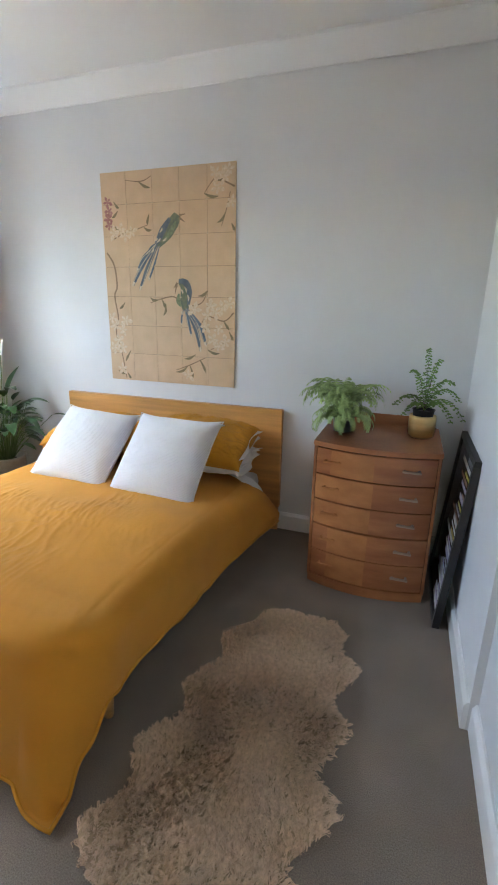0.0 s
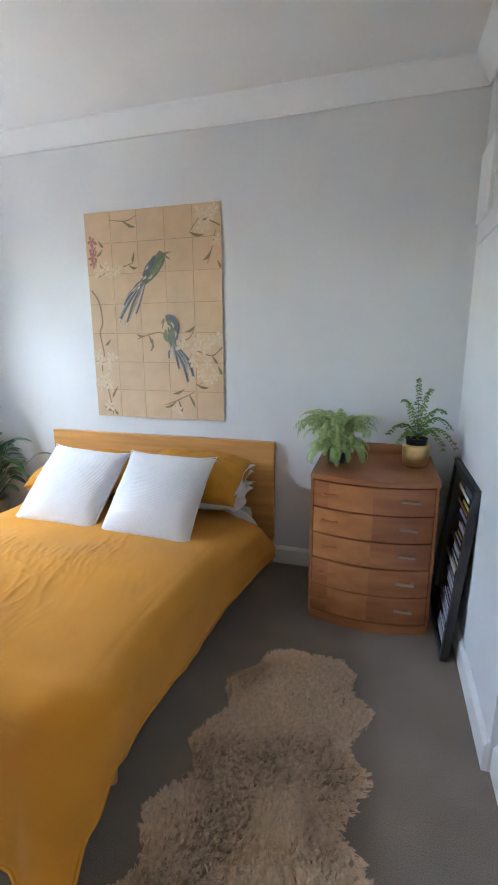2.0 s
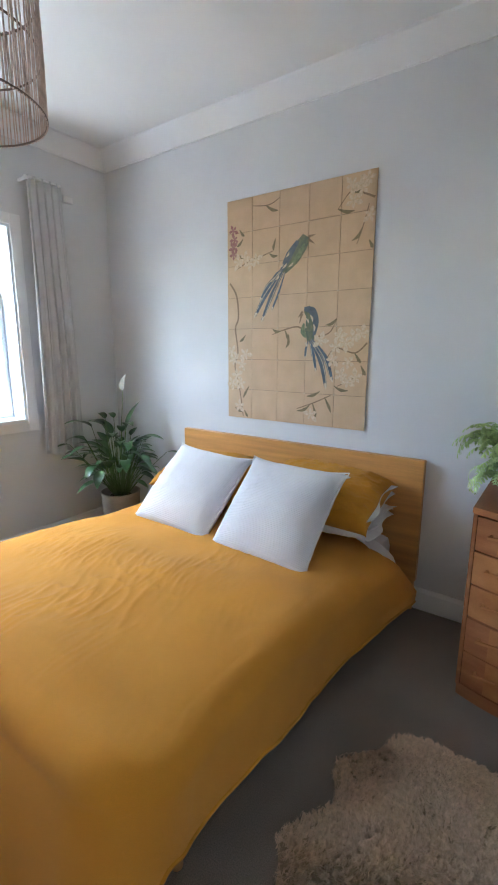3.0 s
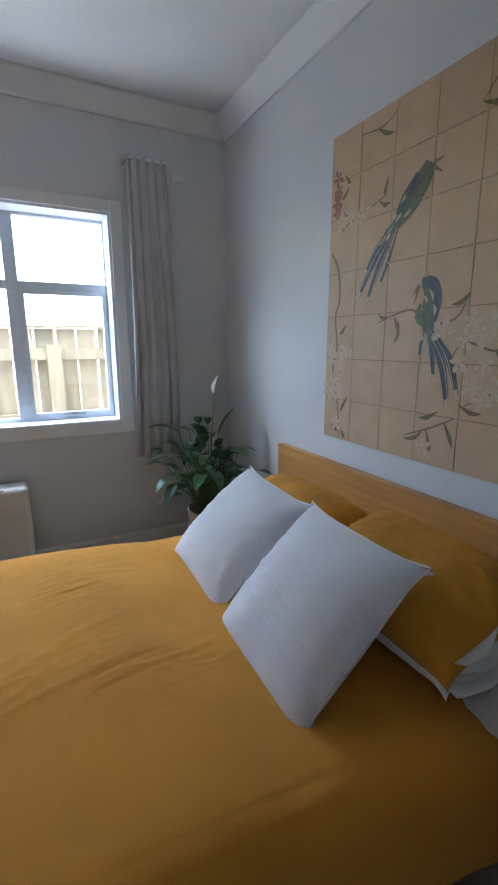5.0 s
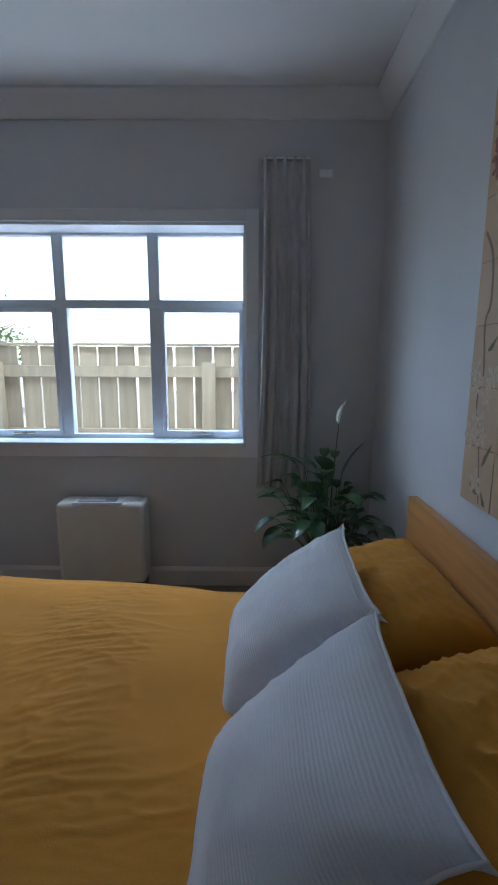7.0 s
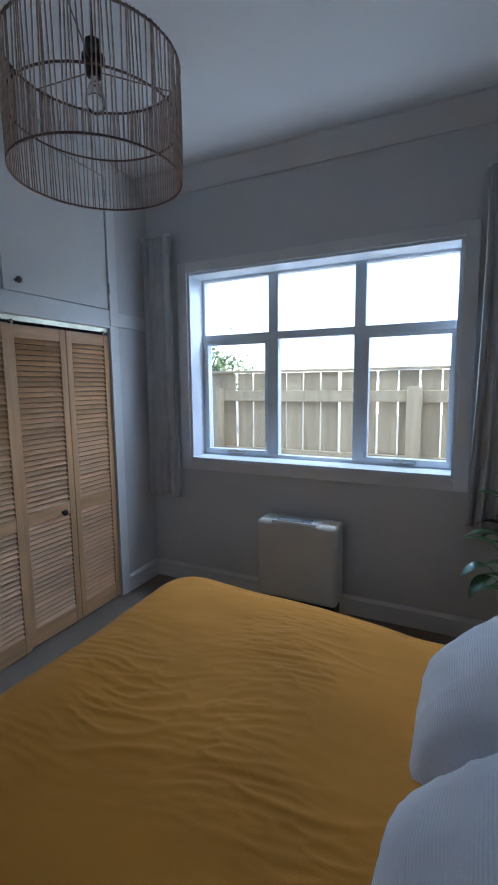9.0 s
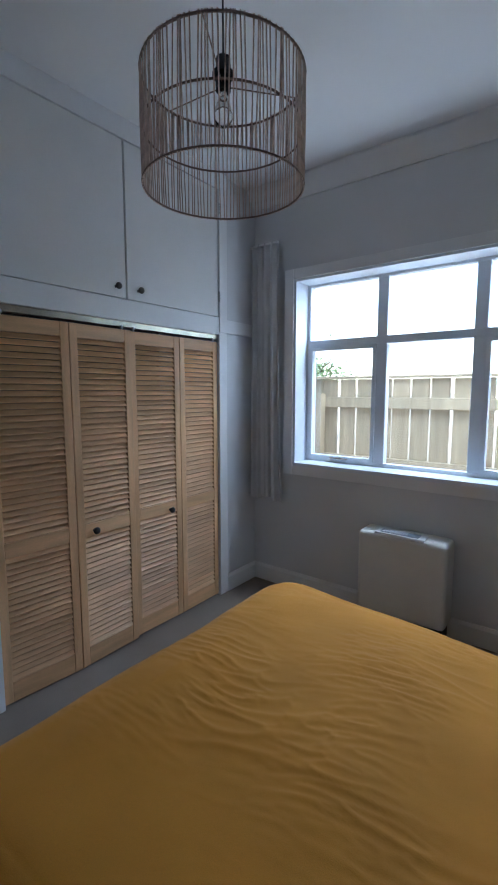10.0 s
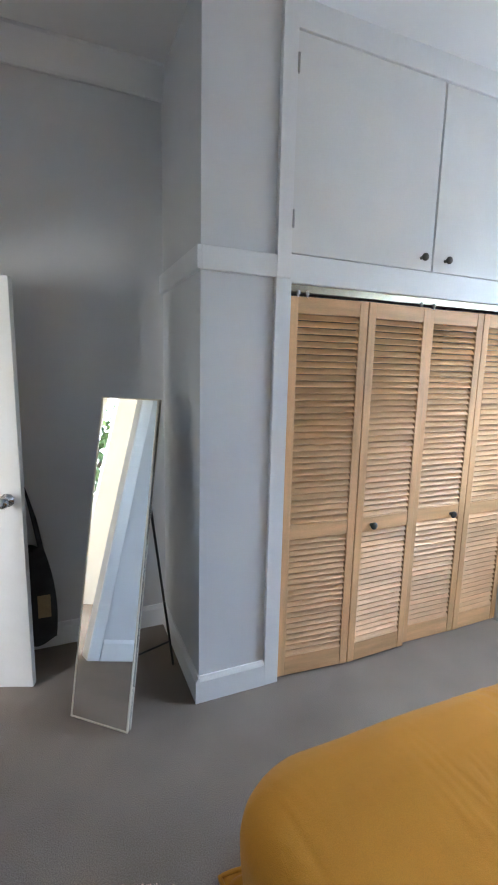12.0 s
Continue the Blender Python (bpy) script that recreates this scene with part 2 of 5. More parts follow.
def tube(bm, pts, r, n=6, r_end=None):
    """A round rod along points, tapering to r_end."""
    pts = [Vector(p) for p in pts]
    rings = []
    for i, p in enumerate(pts):
        d = (pts[min(i + 1, len(pts) - 1)] - pts[max(i - 1, 0)]).normalized()
        u = d.cross(Vector((0.31, 0.17, 0.93)))
        u = u.normalized() if u.length > 0.05 else d.cross(Vector((1, 0, 0))).normalized()
        w = d.cross(u)
        rr = r if r_end is None else r + (r_end - r) * i / (len(pts) - 1)
        rings.append([bm.verts.new(p + rr * (u * math.cos(a) + w * math.sin(a))) for a in [2 * math.pi * k / n for k in range(n)]])
    for a, b in zip(rings, rings[1:]):
        for k in range(n):
            bm.faces.new((a[k], a[(k + 1) % n], b[(k + 1) % n], b[k]))
    bm.faces.new(rings[0][::-1]), bm.faces.new(rings[-1])
    return bm


def ring(bm, c, r, thick, n=48, m=6):
    rows = []
    for i in range(n):
        a = 2 * math.pi * i / n
        rows.append([bm.verts.new((c[0] + (r + thick * math.cos(b)) * math.cos(a), c[1] + (r + thick * math.cos(b)) * math.sin(a), c[2] + thick * math.sin(b))) for b in [2 * math.pi * k / m for k in range(m)]])
    for i in range(n):
        for k in range(m):
            bm.faces.new((rows[i][k], rows[(i + 1) % n][k], rows[(i + 1) % n][(k + 1) % m], rows[i][(k + 1) % m]))
    return bm


def sheet(fn, nu, nv):
    """A grid surface from fn(u, v), both 0 to 1."""
    bm = bmesh.new()
    g = [[bm.verts.new(fn(i / nu, j / nv)) for j in range(nv + 1)] for i in range(nu + 1)]
    for i in range(nu):
        for j in range(nv):
            bm.faces.new((g[i][j], g[i + 1][j], g[i + 1][j + 1], g[i][j + 1]))
    return bm


def sweep(profile, a, b, turn):
    """A moulding: a profile of (out, up) run from a to b, out along turn."""
    bm = bmesh.new()
    a, b, turn = Vector(a), Vector(b), Vector(turn)
    ends = [[bm.verts.new(p + turn * o + Vector((0, 0, h))) for o, h in profile] for p in (a, b)]
    k = len(profile)
    for i in range(k):
        bm.faces.new((ends[0][i], ends[0][(i + 1) % k], ends[1][(i + 1) % k], ends[1][i]))
    bm.faces.new(ends[0][::-1]), bm.faces.new(ends[1])
    return bm


# ---- room shell ----
XW, XE, XE2, YN, YW, YS, ZC = -3.185, 0.51, 0.54, 2.92, 0.017, -0.69, 2.92
structure("floor", boxes((XW - 0.1, XE2 + 0.12, YS - 0.1, YN + 0.1, -0.12, 0.0)), M_CARPET, "taupe wool loop carpet, slightly worn", "carpet")
structure("ceiling", boxes((XW - 0.25, XE2 + 0.12, YS - 0.1, YN + 0.1, ZC, ZC + 0.2)), M_CEIL, "plain white painted plaster ceiling", "ceiling")
structure("wall_north", boxes((XW - 0.25, XE2 + 0.12, YN, YN + 0.12, 0, ZC)), M_WALL, "pale grey painted wall behind the bed", "wall")
WY0, WY1, WZ0, WZ1 = 0.364, 2.108, 0.96, 2.255
structure("wall_west", boxes((XW - 0.25, XW, YS - 0.1, WY0, 0, ZC), (XW - 0.25, XW, WY1, YN, 0, ZC), (XW - 0.25, XW, WY0, WY1, 0, WZ0), (XW - 0.25, XW, WY0, WY1, WZ1, ZC)), M_WALL, "pale grey painted wall with the window", "wall")
structure("wall_east", boxes((XE2, XE2 + 0.12, 0.14, YN, 0, ZC), (XE2, XE2 + 0.12, YS - 0.1, -0.64, 0, ZC), (XE2, XE2 + 0.12, -0.64, 0.14, 1.87, ZC), (XE, XE2, 1.566, YN, 0, ZC)), M_WALL, "pale grey painted wall with a shallow step", "wall")
structure("wall_south", boxes((-0.96, XE2, YS - 0.1, YS, 0, ZC)), M_WALL, "pale grey painted alcove wall", "wall")
# pier and wardrobe front
structure("wall_pier", boxes((-1.16, -0.84, YS, 0.0, 0, ZC), (XW, -2.83, YS, 0.0, 0, ZC)), M_WALL, "pale grey painted piers beside the wardrobe", "wall")
# back and shelf near-black: the wardrobe's inner shade is put into their colour
structure("wardrobe_shade_lining", boxes((-2.83, -1.16, YS - 0.02, YS, 0, ZC), (-2.83, -1.16, YS, -0.06, 1.95, 1.97)), M_GUNMETAL_SHADE, "inside of the wardrobe, its shade put into a dark colour", "wardrobe lining")

COVE = [(0, 0), (0.014, 0), (0.02, 0.012), (0.085, 0.085), (0.1, 0.105), (0.1, 0.12), (0, 0.12)]
for k, (a, b, o) in enumerate((((XW, YN, 2.80), (XE, YN, 2.80), (0, -1, 0)), ((XW, 0.0, 2.80), (XW, YN, 2.80), (1, 0, 0)), ((XE, 1.566, 2.80), (XE, YN, 2.80), (-1, 0, 0)), ((XE2, YS, 2.80), (XE2, 1.566, 2.80), (-1, 0, 0)), ((-0.84, YS, 2.80), (XE2, YS, 2.80), (0, 1, 0)))):
    structure("cornice_%d" % (k + 1), sweep(COVE, a, b, o), M_CEIL, "white plaster cove cornice", "cornice")
SKIRT = [(0, 0), (0.02, 0), (0.02, 0.105), (0.012, 0.118), (0.008, 0.125), (0, 0.125)]
for k, (a, b, o) in enumerate((((XW, YN, 0), (XE, YN, 0), (0, -1, 0)), ((XW, 0.0, 0), (XW, YN, 0), (1, 0, 0)), ((XE, 1.566, 0), (XE, YN, 0), (-1, 0, 0)), ((XE2, 0.22, 0), (XE2, 1.566, 0), (-1, 0, 0)), ((-0.84, YS, 0), (XE2, YS, 0), (0, 1, 0)), ((-0.84, YS, 0), (-0.84, 0.02, 0), (1, 0, 0)), ((-1.16, 0.0, 0), (-0.84, 0.0, 0), (0, 1, 0)), ((XW, 0.0, 0), (-2.83, 0.0, 0), (0, 1, 0)))):
    structure("baseboard_%d" % (k + 1), sweep(SKIRT, a, b, o), M_TRIM, "white gloss painted skirting board", "baseboard")
# flat rail at door-head height, round the pier and on over the wardrobe
structure("trim_rail", boxes((-0.84, -0.82, YS, 0.022, 1.885, 1.975), (-1.16, -0.84, 0.0, 0.022, 1.885, 1.975), (XW, -2.83, 0.0, 0.022, 1.885, 1.975), bevel=0.002), M_TRIM, "flat white painted rail round the pier", "rail")
structure("trim_wardrobe", boxes((-1.232, -1.16, -0.06, 0.02, 0, 1.885), (-2.83, -2.752, -0.06, 0.02, 0, 1.885), (-1.225, -1.16, -0.06, 0.024, 1.885, ZC), (-2.83, -2.755, -0.06, 0.024, 1.885, ZC), (-2.755, -1.225, -0.06, 0.018, 1.87, 1.985), (-2.755, -1.225, -0.06, 0.018, 2.815, ZC), bevel=0.0015), M_TRIM, "white painted timber casing of the wardrobe", "trim")


def cupboard_door(x0, x1, knob_x, hinge_x):
    t = thing("cupboard_door", ((x0 + x1) / 2, 0.0, 1.985), "flush white painted cupboard door with a small knob, closed", "cupboard door", "overhead cupboard doors")
    part("panel", boxes((x0 + 0.004, x1 - 0.004, -0.02, 0.012, 1.99, 2.81), bevel=0.002), M_CUP, t)
    k = lathe([(0.008, 0), (0.007, 0.012), (0.013, 0.018), (0.018, 0.026), (0.017, 0.034), (0.009, 0.039)], n=16)
    bmesh.ops.rotate(k, verts=k.verts, matrix=Matrix.Rotation(radians(-90), 3, "X"))
    bmesh.ops.translate(k, verts=k.verts, vec=(knob_x, 0.012, 2.045))
    part("knob", k, M_GUNMETAL_SHADE, t, "small round gunmetal knob", smooth=True)
    for z in (2.12, 2.69):
        h = bmesh.new()
        tube(h, [(hinge_x, 0.022, z - 0.035), (hinge_x, 0.022, z + 0.035)], 0.006, 8)
        part("hinge", h, M_CHROME, t)


cupboard_door(-1.995, -1.225, -1.925, -1.228)
cupboard_door(-2.755, -1.999, -2.075, -2.752)

track = thing("sliding_track", (-2.0, -0.02, 1.835), "worn brassy metal bifold track with small white rollers", "door track")
part("channel", boxes((-2.752, -1.232, -0.05, -0.003, 1.838, 1.870), bevel=0.002), M_RAIL, track)
for x in (-1.275, -1.32, -1.96, -2.04, -2.70):
    part("roller", lathe([(0.004, 0), (0.004, 0.012), (0.008, 0.012), (0.008, 0.026), (0.004, 0.03)], (x, 0.004, 1.816), 12), M_TRIM, track)

# bifold louvre doors
H_P = 1.81
SLAT = solid("slat", boxes((-0.158, 0.158, -0.0032, 0.0032, -0.0165, 0.0165), bevel=0.0015), M_SLAT)
SLAT_TILT = Matrix.Rotation(radians(43), 4, "X")


def louvre_door(xa, ya, xb, yb, knob_side):
    """A louvred leaf from edge a to edge b; knob_side -1, 0 or 1."""
    c = Vector(((xa + xb) / 2, (ya + yb) / 2, 0.010))
    t = thing("louvre_door", c, "clear-finished pine louvre bifold door, nearly shut" + (", dark round knob" if knob_side else ""), "wardrobe door", "bifold wardrobe doors")
    t.rotation_euler = (0, 0, math.atan2(yb - ya, xb - xa) + math.pi)
    h = math.hypot(xb - xa, yb - ya) / 2 - 0.001
    for s in (-1, 1):
        part("stile", boxes((s * h, s * (h - 0.042), -0.014, 0.014, 0, H_P), bevel=0.003), M_LOUVRE, t, local=True)
    for z0, z1 in ((0, 0.10), (0.705, 0.778), (H_P - 0.07, H_P)):
        part("rail", boxes((-h + 0.042, h - 0.042, -0.012, 0.012, z0, z1), bevel=0.002), M_SLAT, t, local=True)
    for z0, z1, n in ((0.10, 0.705, 21), (0.778, H_P - 0.07, 33)):
        for i in range(n):
            piece("slat", SLAT, t, Matrix.Translation((0, 0, z0 + (i + 0.5) * (z1 - z0) / n)) @ SLAT_TILT)
    if knob_side:
        k = lathe([(0.009, 0), (0.008, 0.010), (0.016, 0.016), (0.019, 0.024), (0.016, 0.031), (0.006, 0.034)], n=16)
        bmesh.ops.rotate(k, verts=k.verts, matrix=Matrix.Rotation(radians(-90), 3, "X"))
        bmesh.ops.translate(k, verts=k.verts, vec=(knob_side * 0.09, 0.012, 0.728 if knob_side < 0 else 0.738))
        part("knob", k, M_DARK, t, "dark round wooden knob", smooth=True, local=True)


louvre_door(-1.236, -0.012, -1.627, 0.018, 0)
louvre_door(-1.629, 0.018, -2.006, 0.008, 1)
louvre_door(-2.008, -0.012, -2.386, -0.006, -1)
louvre_door(-2.388, -0.006, -2.750, -0.014, 0)

# ---- window ----
win = thing("window_1", (XW - 0.16, 1.236, WZ0), "white painted six-pane window, two lower sashes, closed", "window", kind="structure")
xf0, xf1 = -3.40, -3.345
part("window_frame", boxes((xf0, xf1, WY0, WY0 + 0.03, WZ0, WZ1), (xf0, xf1, WY1 - 0.015, WY1, WZ0, WZ1), (xf0, xf1, WY0 + 0.03, WY1 - 0.015, WZ1 - 0.022, WZ1), (xf0, xf1, WY0 + 0.03, WY1 - 0.015, WZ0, WZ0 + 0.03)), M_FRAME, win)
for y in (0.94, 1.535):
    part("mullion", boxes((xf0 - 0.004, xf1 + 0.004, y - 0.036, y + 0.036, WZ0 + 0.03, WZ1 - 0.022), bevel=0.004), M_FRAME, win)
part("transom", boxes((xf0 - 0.006, xf1 + 0.006, WY0 + 0.03, WY1 - 0.015, 1.800, 1.852), bevel=0.004), M_FRAME, win)
COLS = ((0.394, 0.904), (0.976, 1.499), (1.571, 2.093))
for c, (y0, y1) in enumerate(COLS):
    g = boxes((-3.377, -3.371, y0, y1, 1.852, WZ1 - 0.022))
    part("pane", g, M_GLASS, win).visible_shadow = False
    lo = WZ0 + 0.03
    if c != 1:
        w = 0.024
        s = part("sash", boxes((-3.392, -3.335, y0, y0 + w, lo, 1.80), (-3.392, -3.335, y1 - w, y1, lo, 1.80), (-3.392, -3.335, y0 + w, y1 - w, lo, lo + w), (-3.392, -3.335, y0 + w, y1 - w, 1.80 - w, 1.80)), M_FRAME, win)
        part("pane", boxes((-3.377, -3.371, y0 + w, y1 - w, lo + w, 1.80 - w)), M_GLASS, s).visible_shadow = False
        ym = (y0 + y1) / 2
        part("latch", boxes((-3.335, -3.318, ym - 0.07, ym + 0.07, lo + 0.004, lo + 0.016), (-3.335, -3.305, ym - 0.015, ym + 0.015, lo + 0.004, lo + 0.022), bevel=0.002), M_CHROME, s)
    else:
        part("pane", boxes((-3.377, -3.371, y0, y1, lo, 1.80)), M_GLASS, win).visible_shadow = False
structure("window_lining", boxes((xf1, XW + 0.006, WY0 - 0.012, WY0 + 0.005, WZ0 - 0.012, WZ1 + 0.012), (xf1, XW + 0.006, WY1 - 0.005, WY1 + 0.012, WZ0 - 0.012, WZ1 + 0.012), (xf1, XW + 0.006, WY0 + 0.005, WY1 - 0.005, WZ1 - 0.005, WZ1 + 0.012), (xf1, XW + 0.022, WY0 + 0.005, WY1 - 0.005, WZ0 - 0.02, WZ0 + 0.005)), M_FRAME, "white painted window reveal and sill", "window lining")
structure("window_trim", boxes((XW, XW + 0.02, WY0 - 0.085, WY0 - 0.012, WZ0 - 0.085, WZ1 + 0.08), (XW, XW + 0.02, WY1 + 0.012, WY1 + 0.085, WZ0 - 0.085, WZ1 + 0.08), (XW, XW + 0.018, WY0 - 0.012, WY1 + 0.012, WZ1 + 0.012, WZ1 + 0.08), (XW, XW + 0.018, WY0 - 0.012, WY1 + 0.012, WZ0 - 0.085, WZ0 - 0.02), bevel=0.002), M_TRIM, "flat white painted window architrave", "trim")


def curtain(y0, y1, z0, z1, folds, seed, name_label):
    t = thing("curtain", (XW + 0.08, (y0 + y1) / 2, z0), name_label, "curtain", "window curtains")
    rng = random.Random(seed)
    ph = [rng.uniform(0, 6.28) for _ in range(4)]

    def fn(u, v):
        w = 0.86 + 0.14 * (1 - v) ** 1.5 + 0.05 * math.sin(3 * v + ph[0])
        y = (y0 + y1) / 2 + (u - 0.5) * (y1 - y0) * w + 0.012 * math.sin(2.6 * v + ph[1])
        a = 2 * math.pi * folds * (u + 0.03 * math.sin(4 * v + ph[2]) * (1 - v) + 0.02 * math.sin(5 * u + ph[3]))
        d = 0.013 + 0.009 * (1 - v)
        x = XW + 0.085 + d * math.sin(a) + 0.010 * math.sin(2.3 * a + ph[1]) * (1 - v)
        return (x, y, z0 + (z1 - z0) * v + (0.012 * math.sin(9 * u + ph[0]) if v == 0 else 0))

    bm = sheet(fn, folds * 14, 46)
    ob = part("cloth", bm, M_CURT, t, smooth=True)
    md = ob.modifiers.new("thick", "SOLIDIFY")
    md.thickness = 0.003
    b = boxes((XW, XW + 0.11, y0 + 0.02, y0 + 0.035, z1 - 0.03, z1 - 0.012), (XW + 0.075, XW + 0.095, y0 + 0.02, y1 - 0.03, z1 - 0.016, z1 - 0.004), bevel=0.002)
    part("track", b, M_TRIM, t)
    return t


curtain(2.19, 2.50, 0.69, 2.58, 5, 4, "pale grey cloth curtain drawn back beside the window")
curtain(0.018, 0.295, 0.68, 2.53, 4, 9, "pale grey cloth curtain bunched in the room's corner")
br = thing("curtain_bracket", (XW, 2.56, 2.52), "small white curtain wall bracket", "bracket")
part("plate", boxes((XW, XW + 0.02, 2.53, 2.61, 2.50, 2.545), bevel=0.006), M_TRIM, br)

# floor console heater under the window
heat = thing("heater", (-3.08, 1.235, 0), "cream enamelled floor-standing convector heater with a sloping control panel", "heater")
b = boxes((XW + 0.015, -2.985, 0.965, 1.50, 0.105, 0.622))
es = [e for e in b.edges]
bmesh.ops.bevel(b, geom=es, offset=0.03, segments=4, affect="EDGES", profile=0.5)
part("body", b, M_HEAT, heat, smooth=False)
part("base", boxes((XW + 0.03, -3.02, 0.985, 1.48, 0.0, 0.105), bevel=0.006), M_BLACK, heat)
b = boxes((-3.085, -2.992, 1.07, 1.37, 0.612, 0.628), bevel=0.003)
cp = part("control_panel", b, M_TRIM, heat)
part("display", boxes((-3.07, -3.005, 1.10, 1.33, 0.627, 0.631)), M_PANEL, cp, "grey-blue slotted display")
for i in range(9):
    part("slot", boxes((-3.06, -3.015, 1.115 + i * 0.017, 1.122 + i * 0.017, 0.630, 0.633)), M_TRIM, cp)
b = bmesh.new()
tube(b, [(-3.02, 1.36, 0.07), (-2.98, 1.38, 0.05), (-2.96, 1.42, 0.012), (-2.99, 1.6, 0.008), (-3.1, 1.75, 0.008)], 0.005)
part("cable", b, M_BLACK, heat, smooth=True)

# service hatch high on the east wall
hatch = thing("wall_hatch", (XE, 2.6, 2.02), "white painted ventilation hatch on a raised square board", "wall hatch")
part("backboard", boxes((XE - 0.008, XE, 2.38, 2.88, 2.03, 2.56), bevel=0.003), M_WALL, hatch)
part("cover", boxes((XE - 0.028, XE - 0.008, 2.54, 2.84, 2.13, 2.46), bevel=0.004), M_TRIM, hatch)

# ---- entrance door and hall ----
structure("door_casing", boxes((XE2 - 0.018, XE2, 0.14, 0.215, 0, 1.945), (XE2 - 0.018, XE2, -0.66, 0.14, 1.87, 1.945), bevel=0.003), M_TRIM, "white painted door architrave", "trim")
dl = Vector((0.53, -0.62, 0.0)) - Vector((-0.144, -0.371, 0))
door = thing("door_1", (0.53, -0.62, 0.008), "white flush door standing open into the alcove", "door", kind="structure")
door.rotation_euler = (0, 0, math.atan2(-dl.y, -dl.x))
part("leaf", boxes((0, dl.length, -0.0175, 0.0175, 0, 1.85), bevel=0.002), M_DOOR, door, local=True)
for s in (-1, 1):
    k = lathe([(0.030, 0), (0.030, 0.004), (0.012, 0.008), (0.011, 0.030), (0.024, 0.038), (0.027, 0.050), (0.022, 0.060), (0.008, 0.064)], n=20)
    bmesh.ops.rotate(k, verts=k.verts, matrix=Matrix.Rotation(radians(-90 * s), 3, "X"))
    bmesh.ops.translate(k, verts=k.verts, vec=(dl.length - 0.06, 0.0175 * s, 0.91))
    part("door_knob", k, M_CHROME, door, "round steel door knob", smooth=True, local=True)
structure("hall_floor", boxes((XE2 + 0.12, 2.6, -1.6, 1.8, -0.12, 0)), M_CARPET, "taupe hall carpet", "carpet")
structure("hall_ceiling", boxes((XE2 + 0.12, 2.6, -1.6, 1.8, ZC, ZC + 0.2)), M_CEIL, "white hall ceiling", "ceiling")
# the wider opening is unseen, cut only for the added fill lamp
structure("wall_hall", boxes((2.6, 2.72, -1.7, 0.34, 0, ZC), (2.6, 2.72, 0.46, 0.95, 0, ZC), (2.6, 2.72, 1.63, 1.9, 0, ZC), (2.6, 2.72, 0.34, 0.46, 2.35, ZC), (2.6, 2.72, 0.34, 0.46, 0, 0.5), (2.6, 2.72, 0.95, 1.63, 2.12, ZC), (2.6, 2.72, 0.95, 1.63, 0, 0.88), (XE2 + 0.12, 2.6, 1.8, 1.9, 0, ZC), (XE2 + 0.12, 2.6, -1.7, -1.6, 0, ZC)), M_CREAM, "cream painted hall walls with a slit opening and an added unseen lamp opening", "wall")

bag = thing("hanging_bag", (-0.19, YS + 0.03, 0.06), "charcoal canvas bag hanging on the wall behind the door", "bag")
b = sheet(lambda u, v: (-0.155 + 0.105 * math.cos(2 * math.pi * u) * (0.25 + 0.75 * math.sin(math.pi * min(1, 0.12 + (1 - v) * 0.62)) ** 0.7) + 0.02 * v, YS + 0.075 + 0.055 * math.sin(2 * math.pi * u) * (0.3 + 0.7 * math.sin(math.pi * min(1, 0.1 + (1 - v) * 0.6))), 0.09 + 0.5 * v + 0.012 * math.sin(6 * math.pi * u)), 28, 14)
bmesh.ops.holes_fill(b, edges=b.edges)
part("pouch", b, M_BAG, bag, smooth=True)
b = bmesh.new()
tube(b, [(-0.20, YS + 0.05, 0.5), (-0.165, YS + 0.035, 0.72), (-0.115, YS + 0.025, 0.95), (-0.08, YS + 0.035, 0.7), (-0.09, YS + 0.05, 0.45)], 0.014)
part("strap", b, M_BAG, bag, smooth=True)
part("tag", boxes((-0.225, -0.165, YS + 0.135, YS + 0.139, 0.24, 0.36), bevel=0.001), M_TAG, bag, "kraft paper swing tag")
b = bmesh.new()
tube(b, [(-0.115, YS, 0.955), (-0.115, YS + 0.035, 0.95), (-0.115, YS + 0.04, 0.975)], 0.006)
part("hook", b, M_CHROME, bag)

# leaning full-length mirror on a strut
mir = thing("standing_mirror", (-0.405, -0.02, 0.0), "tall slim frameless-edged mirror leaning on a black strut", "mirror")
MW, MH = 0.285, 1.40
mir.rotation_euler = (Matrix.Rotation(radians(138.8), 3, "Z") @ Matrix.Rotation(radians(-11.9), 3, "X")).to_euler()
part("backing", boxes((-MW / 2, MW / 2, 0.002, 0.022, 0, MH), bevel=0.002), M_DARK, mir, local=True)
part("glass", boxes((-MW / 2 + 0.006, MW / 2 - 0.006, -0.003, 0.001, 0.006, MH - 0.006)), M_MIRROR, mir, "silvered mirror glass", local=True)
for s in (-1, 1):
    part("edge_strip", boxes((s * MW / 2, s * (MW / 2 - 0.006), -0.006, 0.024, 0, MH), bevel=0.001), M_CREAM, mir, local=True)
for z in (0, MH - 0.006):
    part("edge_strip", boxes((-MW / 2 + 0.006, MW / 2 - 0.006, -0.006, 0.024, z, z + 0.006), bevel=0.001), M_CREAM, mir, local=True)
strut = thing("mirror_strut", (-0.78, -0.30, 0.0), "thin black metal easel strut behind the mirror", "mirror stand")
b = bmesh.new()
tube(b, [(-0.79, -0.29, 0.0), (-0.655, -0.145, 0.93)], 0.006, 8)
part("leg", b, M_BLACK, strut)
b = bmesh.new()
tube(b, [(-0.768, -0.267, 0.15), (-0.56, -0.10, 0.22)], 0.005, 8)
part("crossbar", b, M_BLACK, strut)

